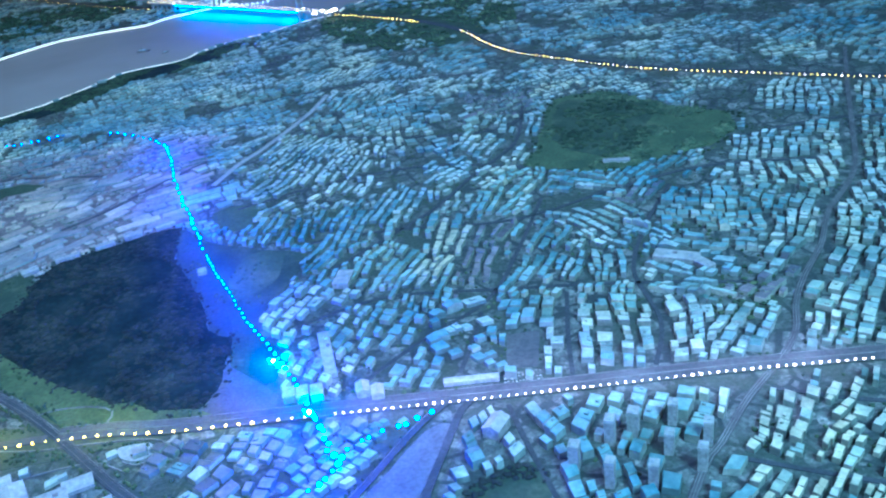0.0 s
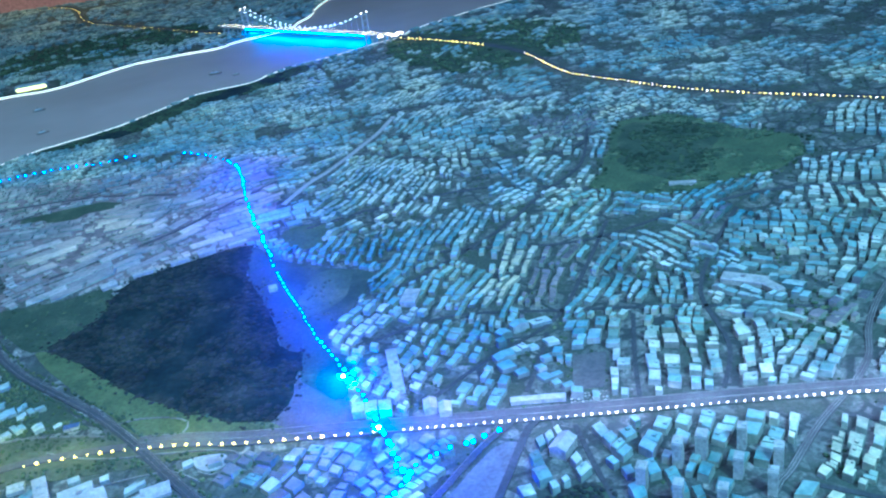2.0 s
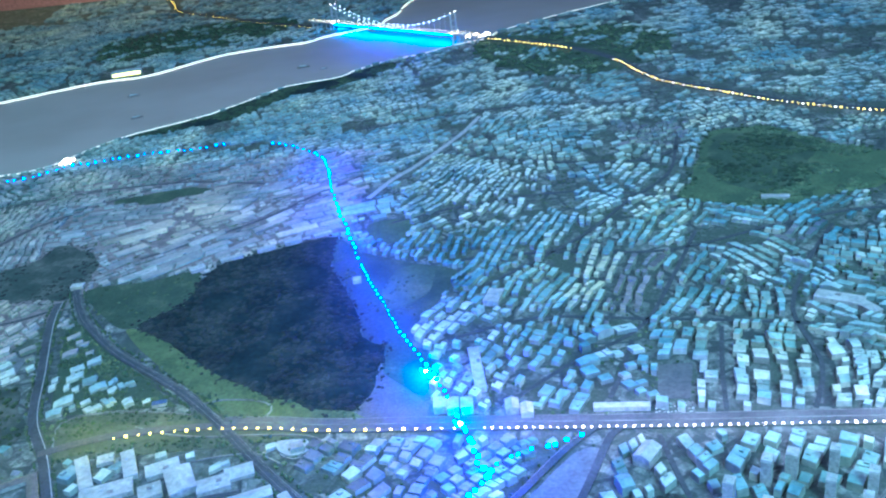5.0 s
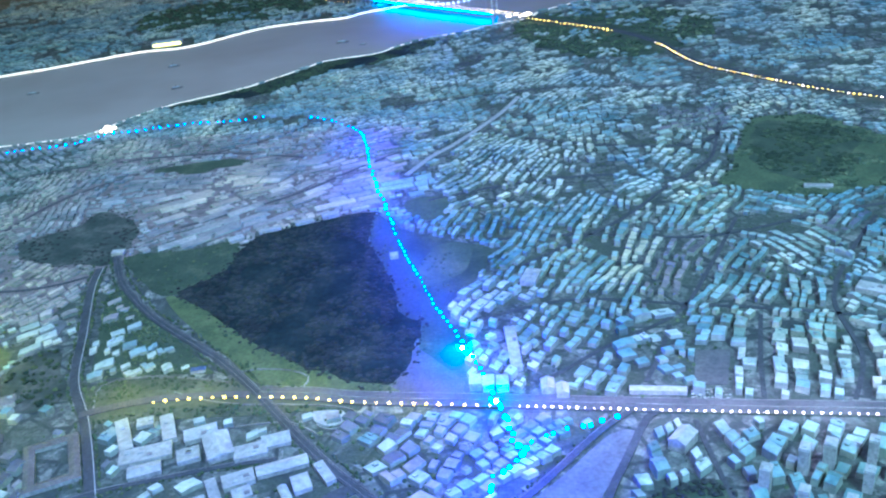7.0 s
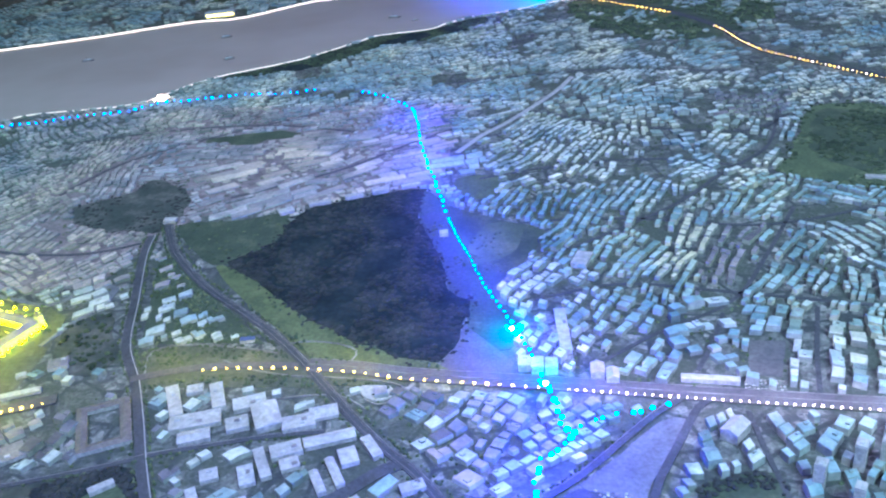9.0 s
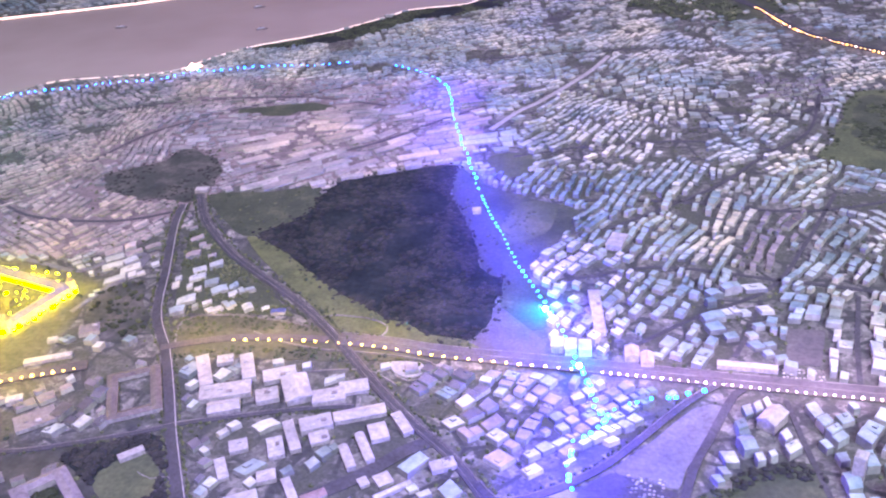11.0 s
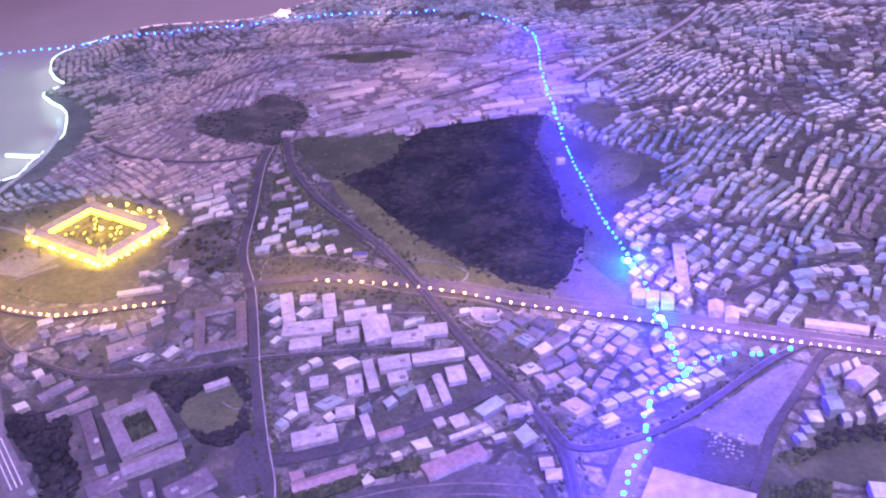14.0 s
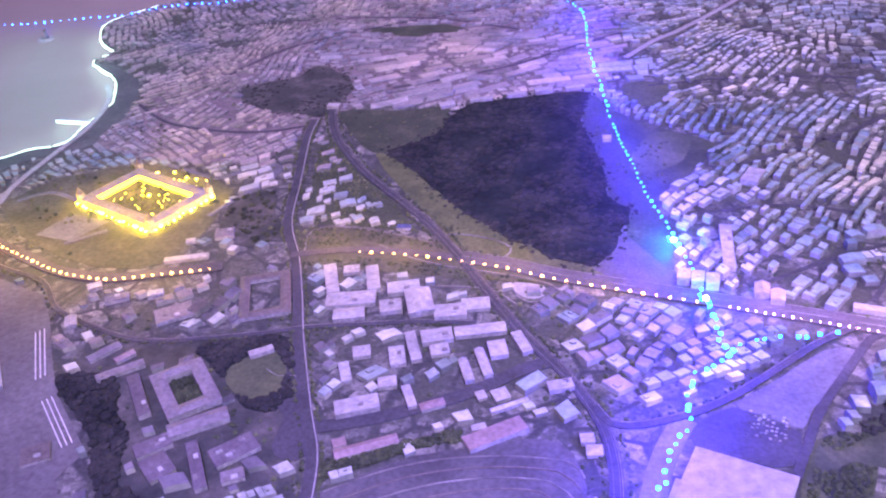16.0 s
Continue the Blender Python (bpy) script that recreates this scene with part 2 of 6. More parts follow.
LEAF = leaf_material("model_foliage", [(0.0, (0.030, 0.042, 0.028)), (0.6, (0.045, 0.060, 0.036)), (1.0, (0.07, 0.088, 0.05))])
LEAF_PALE = leaf_material("model_garden_foliage", [(0.0, (0.055, 0.072, 0.046)), (0.6, (0.075, 0.098, 0.058)), (1.0, (0.11, 0.13, 0.075))])
CYPRESS = leaf_material("model_dark_foliage", [(0.0, (0.024, 0.028, 0.030)), (0.7, (0.030, 0.034, 0.035)), (1.0, (0.040, 0.044, 0.043))])

LED_WARM = lit("led_warm", (1.0, 0.41, 0.11), 14)
LED_WHITE = lit("led_white", (1.0, 0.46, 0.55), 16)
LED_BLUE = lit("led_blue", (0.0, 0.06, 1.0), 60)
LED_CYAN = lit("led_cyan", (0.0, 0.36, 1.0), 6)
LED_ICE = lit("led_ice", (0.95, 0.66, 1.0), 9)
LED_YELLOW = lit("led_yellow", (1.0, 0.68, 0.025), 60)
STRIP_WHITE = lit("shore_strip", (1.0, 0.66, 0.72), 1.5)
STRIP_FAINT = lit("near_shore_strip", (1.0, 0.75, 0.72), 0.45)
STRIP_ICE = lit("bay_strip", (0.70, 0.95, 0.80), 2.2)
WASH_YELLOW = lit("court_wall_glow", (1.0, 0.66, 0.035), 12)
STRIP_CYAN = lit("bridge_light_strip", (0.0, 0.22, 1.0), 30)


# ---- plan helpers ----
def part(name, bm, mats, parent=None, label=""):
    me = bpy.data.meshes.new(name)
    bm.to_mesh(me)
    bm.free()
    for m in mats if isinstance(mats, (list, tuple)) else [mats]:
        me.materials.append(m)
    ob = new(name, me)
    ob.parent = parent
    if label:
        ob["label"] = label
    return ob


def from_lists(name, verts, faces, mats, slots=None, parent=None):
    me = bpy.data.meshes.new(name)
    me.from_pydata(verts, [], faces)
    for m in mats:
        me.materials.append(m)
    if slots:
        me.polygons.foreach_set("material_index", slots)
    me.update()
    ob = new(name, me)
    ob.parent = parent
    return ob


def smooth_line(pts, step=0.02, closed=False):
    """A Catmull-Rom line through plan points, cut at even steps."""
    pts = [Vector((p[0], p[1], p[2] if len(p) > 2 else 0)) for p in pts]
    n = len(pts)
    out = []
    for i in range(n if closed else n - 1):
        a, b = pts[(i - 1) % n if closed else max(i - 1, 0)], pts[i]
        c, d = pts[(i + 1) % n], pts[(i + 2) % n if closed else min(i + 2, n - 1)]
        k = max(2, int((c - b).length / step))
        for j in range(k):
            t = j / k
            out.append(0.5 * ((2 * b) + (c - a) * t + (2 * a - 5 * b + 4 * c - d) * t * t + (3 * b - a - 3 * c + d) * t ** 3))
    if not closed:
        out.append(pts[-1])
    return out


def along(pts, gap):
    """Points at even gaps along a line of vectors."""
    out, left = [pts[0].copy()], gap
    for a, b in zip(pts, pts[1:]):
        length = (b - a).length
        while left <= length:
            out.append(a.lerp(b, left / length))
            left += gap
        left -= length
    return out


def jagged(pts, step, amount, seed):
    """An uneven outline through plan points."""
    line = smooth_line(pts, step, True)
    out = []
    for p in line:
        q = Vector((p.x * 14 + seed, p.y * 14, seed))
        out.append(p + amount * Vector((noise.noise(q), noise.noise(q + Vector((7, 3, 1))), 0)))
    return out


def straight(pts):
    """A plan outline with sharp corners."""
    return [Vector((x, y, 0)) for x, y in pts]


def sheet(name, outline, z, thick, mat, label="", kind="structure"):
    """A level sheet with an edge of that thickness, out of an outline of vectors."""
    bm = bmesh.new()
    top = [bm.verts.new((p.x, p.y, z)) for p in outline]
    low = [bm.verts.new((p.x, p.y, z - thick)) for p in outline]
    edges = [bm.edges.new((top[i - 1], top[i])) for i in range(len(top))]
    bmesh.ops.triangle_fill(bm, use_beauty=True, edges=edges)
    for i in range(len(top)):
        bm.faces.new((top[i - 1], low[i - 1], low[i], top[i]))
    bmesh.ops.recalc_face_normals(bm, faces=bm.faces)
    up = [f for f in bm.faces if abs(f.normal.z) > 0.5]
    if up and up[0].normal.z < 0:
        bmesh.ops.reverse_faces(bm, faces=bm.faces)
    ob = part(name, bm, mat)
    return tagged(ob, label, "", "", kind)


def ribbon(name, pts, width, z, mat, thick=0.002, parent=None, offset=0.0):
    """A flat band along a line."""
    verts, faces = [], []
    n = len(pts)
    for i, p in enumerate(pts):
        d = (pts[min(i + 1, n - 1)] - pts[max(i - 1, 0)])
        d.z = 0
        s = Vector((-d.y, d.x, 0)).normalized()
        a, b = p + s * (offset + width / 2), p + s * (offset - width / 2)
        verts += [(a.x, a.y, p.z + z), (b.x, b.y, p.z + z), (a.x, a.y, p.z + z - thick), (b.x, b.y, p.z + z - thick)]
    for i in range(n - 1):
        k = 4 * i
        faces += [(k, k + 1, k + 5, k + 4), (k + 1, k + 3, k + 7, k + 5), (k + 2, k, k + 4, k + 6)]
    faces += [(0, 2, 3, 1), (4 * n - 4, 4 * n - 3, 4 * n - 1, 4 * n - 2)]
    return from_lists(name, verts, faces, [mat], parent=parent)


class Area:
    """A closed outline on the plan, to ask what lies inside."""

    def __init__(self, pts):
        self.p = [(p[0], p[1]) for p in pts]
        xs, ys = [p[0] for p in self.p], [p[1] for p in self.p]
        self.box = (min(xs), min(ys), max(xs), max(ys))

    def holds(self, x, y):
        if not (self.box[0] <= x <= self.box[2] and self.box[1] <= y <= self.box[3]):
            return False
        inside, (x1, y1) = False, self.p[-1]
        for x2, y2 in self.p:
            if (y1 > y) != (y2 > y) and x < (x2 - x1) * (y - y1) / (y2 - y1) + x1:
                inside = not inside
            x1, y1 = x2, y2
        return inside


# ---- the large structure: hall, table, water, two shores ----
ASIA = [(-2.60, 0.10), (-2.30, 0.90), (-2.17, 1.45), (-2.10, 1.61), (-2.055, 1.645), (-2.02, 1.69), (-2.045, 1.75), (-2.05, 1.80),
        (-2.068, 1.895), (-2.115, 1.985), (-2.172, 2.06), (-2.245, 2.125), (-2.31, 2.16), (-2.385, 2.20), (-2.40, 2.235), (-2.385, 2.30), (-2.435, 2.332), (-2.53, 2.401), (-2.61, 2.50), (-2.64, 2.59),
        (-2.60, 2.71), (-2.56, 2.80), (-2.47, 2.90), (-2.34, 2.94), (-2.21, 2.97), (-2.08, 3.02), (-2.02, 3.10), (-1.97, 3.22), (-1.88, 3.36),
        (-1.64, 3.55), (-1.53, 3.70), (-1.45, 3.83), (-1.37, 3.93), (-1.18, 4.00), (-1.10, 4.12), (-0.99, 4.23), (-0.81, 4.33), (-0.69, 4.44),
        (-0.54, 4.52), (-0.49, 4.65), (-0.35, 4.79), (-0.15, 4.96), (0.10, 5.14)]
EUROPE = [(-4.60, 3.25), (-3.60, 3.75), (-2.95, 4.06), (-2.72, 4.20), (-2.49, 4.33), (-2.26, 4.38), (-2.02, 4.66), (-1.89, 4.74), (-1.68, 4.80),
          (-1.56, 4.82), (-1.47, 4.93), (-1.33, 5.01), (-1.22, 5.10), (-1.19, 5.24), (-1.15, 5.40), (-1.15, 5.65), (-1.10, 5.88), (-0.98, 5.97)]
asia_coast = smooth_line(ASIA, 0.02)
europe_coast = smooth_line(EUROPE, 0.025)
for line, seed in ((asia_coast, 1), (europe_coast, 9)):
    for p in line[1:-1]:
        q = Vector((p.x * 16, p.y * 16, seed))
        p += 0.007 * Vector((noise.noise(q), noise.noise(q + Vector((5, 2, 8))), 0))
asia_outline = asia_coast + [Vector(p) for p in ((0.5, 5.45, 0), (1.0, 5.9, 0), (1.5, 6.5, 0), (1.9, 7.1, 0), (3.4, 7.1, 0), (3.4, 0.1, 0))]
europe_outline = europe_coast + [Vector(p) for p in ((-0.6, 6.35, 0), (-0.2, 6.9, 0), (-0.1, 7.1, 0), (-5.4, 7.1, 0), (-5.4, 3.0, 0))]
sheet("ground", asia_outline, 0.0, 0.03, GROUND, "printed city ground of a relief model, grey lots and gardens")
sheet("ground_far_shore", europe_outline, 0.0, 0.03, GROUND, "printed city ground of the far shore of the model")
water_box = [Vector(p) for p in ((-5.4, 0.1, 0), (3.4, 0.1, 0), (3.4, 7.1, 0), (-5.4, 7.1, 0))]
sheet("water", water_box, -0.010, 0.02, WATER, "glossy grey-brown water sheet of the model strait")
SHORE, FAR_SHORE = Area(asia_outline), Area(europe_outline)

HALL_PLASTER = mottled("hall_plaster", [(0.3, (0.50, 0.24, 0.23)), (0.7, (0.56, 0.28, 0.26))], 1.5, 40, 0.8)
HALL_FLOOR = mottled("hall_floor", [(0.3, (0.10, 0.10, 0.11)), (0.7, (0.14, 0.14, 0.15))], 2, 40, 0.5)
TABLE = mottled("table_lacquer", [(0.3, (0.04, 0.04, 0.045)), (0.7, (0.06, 0.06, 0.065))], 3, 60, 0.4)


def slab(name, x0, y0, z0, x1, y1, z1, mat, parent=None, label="", kind=""):
    bm = bmesh.new()
    bmesh.ops.create_cube(bm, size=1, matrix=Matrix.Translation(((x0 + x1) / 2, (y0 + y1) / 2, (z0 + z1) / 2)) @ Matrix.Diagonal((x1 - x0, y1 - y0, z1 - z0, 1)))
    ob = part(name, bm, mat, parent)
    return tagged(ob, label, "", "", kind)


sheet("park_meadow", jagged([(0.46, 2.44), (0.50, 2.58), (0.60, 2.68), (0.73, 2.60), (0.69, 2.48), (0.57, 2.41)], 0.03, 0.03, 71), 0.0022, 0.003, GARDEN, "lighter grass of the hill park")
slab("floor", -8.2, -3.2, -0.85, 6.2, 8.7, -0.75, HALL_FLOOR, None, "dark floor of the exhibition hall", "structure")
slab("ceiling", -8.2, -3.2, 3.3, 6.2, 8.7, 3.4, HALL_FLOOR, None, "dark hall ceiling", "structure")
slab("wall_north", -8.2, 8.5, -0.75, 6.2, 8.7, 3.3, HALL_PLASTER, None, "plain reddish brown hall wall", "structure")
slab("wall_south", -8.2, -3.2, -0.75, 6.2, -3.0, 3.3, HALL_PLASTER, None, "plain reddish brown hall wall", "structure")
slab("wall_west", -8.2, -3.0, -0.75, -8.0, 8.5, 3.3, HALL_PLASTER, None, "plain reddish brown hall wall", "structure")
slab("wall_east", 6.0, -3.0, -0.75, 6.2, 8.5, 3.3, HALL_PLASTER, None, "plain reddish brown hall wall", "structure")
slab("model_table", -5.42, 0.08, -0.75, 3.42, 7.12, -0.032, TABLE, None, "dark lacquered plinth under the city model", "structure")


# ---- open areas ----
CEMETERY = jagged([(-1.135, 1.833), (-1.069, 1.921), (-1.065, 2.063), (-1.046, 2.138), (-0.929, 2.205), (-0.76, 2.275), (-0.734, 2.116), (-0.631, 1.904), (-0.569, 1.749),
                   (-0.522, 1.716), (-0.505, 1.594), (-0.52, 1.503), (-0.53, 1.466), (-0.652, 1.504), (-0.767, 1.562), (-0.919, 1.661), (-1.067, 1.78)], 0.03, 0.014, 3)
MEADOW = jagged([(-1.364, 2.026), (-1.197, 2.065), (-1.085, 2.105), (-1.054, 1.922), (-1.132, 1.827), (-1.207, 1.845), (-1.314, 1.946)], 0.03, 0.008, 5)
EAST_PARK = jagged([(-0.75, 2.27), (-0.66, 2.17), (-0.55, 2.11), (-0.42, 2.06), (-0.40, 2.02), (-0.418, 1.91), (-0.47, 1.74), (-0.40, 1.64), (-0.385, 1.56), (-0.42, 1.525),
                    (-0.497, 1.60), (-0.52, 1.72), (-0.60, 1.87), (-0.66, 1.99), (-0.73, 2.12)], 0.03, 0.008, 8)
POND_LAWN = jagged([(-0.728, 2.099), (-0.68, 2.139), (-0.64, 2.05), (-0.59, 1.933), (-0.55, 1.83), (-0.519, 1.751), (-0.523, 1.711), (-0.569, 1.749), (-0.60, 1.83), (-0.631, 1.904), (-0.68, 2.0)], 0.02, 0.008, 81)
EAST_LAWN = jagged([(-0.563, 1.934), (-0.542, 2.078), (-0.453, 2.054), (-0.47, 1.908), (-0.539, 1.852)], 0.02, 0.012, 83)
PARK = jagged([(0.178, 2.438), (0.25, 2.72), (0.306, 2.93), (0.501, 2.92), (0.627, 2.732), (0.775, 2.66), (0.707, 2.452), (0.541, 2.377), (0.398, 2.32), (0.22, 2.37)], 0.03, 0.03, 12)
PARK_GROVE = jagged([(0.284, 2.80), (0.352, 2.90), (0.50, 2.85), (0.575, 2.74), (0.512, 2.53), (0.456, 2.43), (0.345, 2.44), (0.27, 2.56)], 0.03, 0.03, 19)
WOOD = jagged([(-1.733, 2.108), (-1.689, 2.183), (-1.621, 2.222), (-1.595, 2.33), (-1.53, 2.28), (-1.46, 2.22), (-1.385, 2.10), (-1.415, 2.055), (-1.40, 1.98), (-1.50, 1.97), (-1.60, 1.99), (-1.68, 2.02)], 0.03, 0.03, 15)
VERGE = jagged([(-1.158, 1.815), (-1.064, 1.785), (-0.919, 1.67), (-0.767, 1.57), (-0.652, 1.512), (-0.53, 1.475), (-0.505, 1.445), (-0.60, 1.447), (-0.70, 1.447), (-0.80, 1.475), (-0.90, 1.565), (-1.046, 1.69)], 0.03, 0.005, 18)
JUNCTION = jagged([(-1.16, 1.44), (-1.05, 1.48), (-0.89, 1.48), (-0.76, 1.475), (-0.62, 1.44), (-0.60, 1.40), (-0.70, 1.38), (-0.86, 1.36), (-1.0, 1.345), (-1.11, 1.34)], 0.03, 0.008, 21)
FORECOURT = straight([(-0.505, 1.61), (-0.417, 1.525), (-0.385, 1.49), (-0.385, 1.45), (-0.525, 1.45), (-0.515, 1.52)])
LOT = jagged([(-0.23, 1.175), (-0.181, 1.243), (-0.115, 1.343), (-0.072, 1.357), (-0.085, 1.296), (-0.122, 1.191), (-0.132, 1.15), (-0.171, 1.156), (-0.204, 1.162)], 0.04, 0.003, 27)
LOW_LOT = jagged([(-0.276, 1.112), (-0.232, 1.165), (-0.204, 1.155), (-0.134, 1.142), (-0.138, 1.07), (-0.192, 1.062), (-0.268, 1.066)], 0.04, 0.002, 28)
SCRUB = jagged([(-0.112, 1.131), (-0.043, 1.165), (-0.033, 1.067), (-0.06, 1.0), (-0.118, 1.0)], 0.03, 0.006, 29)
OLD_TOWN = jagged([(-1.98, 1.72), (-1.98, 2.25), (-1.85, 2.75), (-1.45, 3.0), (-1.0, 3.0), (-0.80, 2.75), (-0.74, 2.30), (-0.95, 2.24), (-1.08, 2.15), (-1.36, 2.05), (-1.45, 1.70)], 0.04, 0.02, 37)
EAST_WOOD = jagged([(-1.375, 1.50), (-1.325, 1.585), (-1.285, 1.57), (-1.195, 1.42), (-1.225, 1.355), (-1.31, 1.385)], 0.02, 0.02, 33)
SCHOOL_PLOT = jagged([(-1.32, 0.98), (-1.16, 1.06), (-1.05, 1.11), (-0.95, 1.04), (-0.87, 0.93), (-0.80, 0.84), (-0.76, 0.70), (-1.0, 0.69), (-1.2, 0.84)], 0.04, 0.004, 93)
DARK_LOT = straight([(0.043, 1.606), (0.109, 1.61), (0.100, 1.54), (0.092, 1.495), (0.036, 1.495)])
DARK_PLOT = jagged([(-0.055, 1.19), (0.06, 1.24), (0.07, 1.14), (-0.03, 1.105)], 0.03, 0.006, 97)
OLIVE_PLOT = straight([(-1.60, 2.655), (-1.48, 2.70), (-1.363, 2.735), (-1.284, 2.705), (-1.30, 2.665), (-1.38, 2.65), (-1.40, 2.61), (-1.488, 2.60), (-1.50, 2.625), (-1.585, 2.62)])
PALE_FIELD = jagged([(-0.685, 2.354), (-0.579, 2.37), (-0.55, 2.298), (-0.579, 2.221), (-0.65, 2.245)], 0.03, 0.008, 87)
SEAM = jagged([(-1.05, 1.10), (-0.962, 1.09), (-0.93, 1.06), (-0.883, 1.0), (-0.835, 0.935), (-0.80, 0.875), (-0.83, 0.855), (-0.862, 0.875), (-0.88, 0.94), (-0.92, 0.965), (-0.93, 1.02), (-0.97, 1.07)], 0.03, 0.003, 89)
QUAY = straight([(-2.20, 0.40), (-2.10, 1.10), (-1.85, 1.15), (-1.72, 1.12), (-1.579, 1.099), (-1.529, 1.092), (-1.447, 1.022), (-1.342, 0.919), (-1.277, 0.863), (-1.136, 0.773), (-1.14, 0.712), (-1.08, 0.66), (-0.95, 0.55), (-1.2, 0.35)])
YARD = jagged([(-0.765, 0.79), (-0.723, 0.836), (-0.692, 0.878), (-0.642, 0.926), (-0.57, 0.966), (-0.498, 1.01), (-0.447, 1.012), (-0.412, 0.978), (-0.382, 0.90), (-0.42, 0.78), (-0.6, 0.65), (-0.78, 0.65)], 0.04, 0.003, 33)
OVAL = jagged([(-1.03, 0.994), (-1.023, 1.041), (-0.991, 1.078), (-0.955, 1.06), (-0.922, 1.011), (-0.925, 0.972), (-0.972, 0.955)], 0.02, 0.003, 37)
BELT = jagged([(-1.12, 1.04), (-1.06, 1.085), (-1.0, 1.12), (-0.962, 1.10), (-0.92, 1.03), (-0.895, 0.985), (-0.90, 0.945), (-0.95, 0.935), (-1.0, 0.97), (-1.05, 1.0)], 0.02, 0.004, 39)
COAST = [p + Vector((d, 0, 0)) for q in (asia_coast,) for d, step in ((0.004, 1), (0.085, -1)) for p in [c for c in q if 1.30 < c.y < 2.20][::step]]
GARRISON = straight([(-1.93, 1.36), (-1.89, 1.50), (-1.77, 1.60), (-1.62, 1.64), (-1.47, 1.60), (-1.40, 1.56), (-1.36, 1.42), (-1.34, 1.28), (-1.40, 1.225), (-1.50, 1.205), (-1.60, 1.215), (-1.76, 1.26)])
RIDGE = jagged([(-1.86, 3.34), (-1.64, 3.53), (-1.53, 3.68), (-1.44, 3.80), (-1.36, 3.91), (-1.19, 3.98), (-1.10, 4.09), (-0.96, 4.2), (-0.94, 4.05),
                (-1.10, 3.86), (-1.30, 3.74), (-1.40, 3.60), (-1.52, 3.45), (-1.70, 3.36)], 0.04, 0.02, 44)
FAR_WOOD = jagged([(-0.60, 4.38), (-0.35, 4.60), (0.2, 4.5), (0.3, 4.05), (0.0, 3.75), (-0.35, 3.85)], 0.05, 0.06, 47)
EUROPE_WOOD = jagged([(-2.7, 4.75), (-2.2, 4.85), (-1.85, 5.05), (-1.8, 5.5), (-2.3, 5.6), (-2.9, 5.3)], 0.06, 0.05, 51)
AREAS = {"cemetery": CEMETERY, "meadow": MEADOW, "east": EAST_PARK, "park": PARK, "wood": WOOD, "verge": VERGE, "junction": JUNCTION, "forecourt": FORECOURT,
         "lot": LOT, "low_lot": LOW_LOT, "scrub": SCRUB, "east_wood": EAST_WOOD, "dark_lot": DARK_LOT, "dark_plot": DARK_PLOT, "pond": POND_LAWN, "hill_lawn": EAST_LAWN, "olive": OLIVE_PLOT, "pale": PALE_FIELD, "seam": SEAM, "quay": QUAY, "yard": YARD, "oval": OVAL, "belt": BELT, "coast": COAST, "garrison": GARRISON, "ridge": RIDGE, "far": FAR_WOOD, "europe": EUROPE_WOOD}
ZONES = {k: Area(v) for k, v in AREAS.items()}
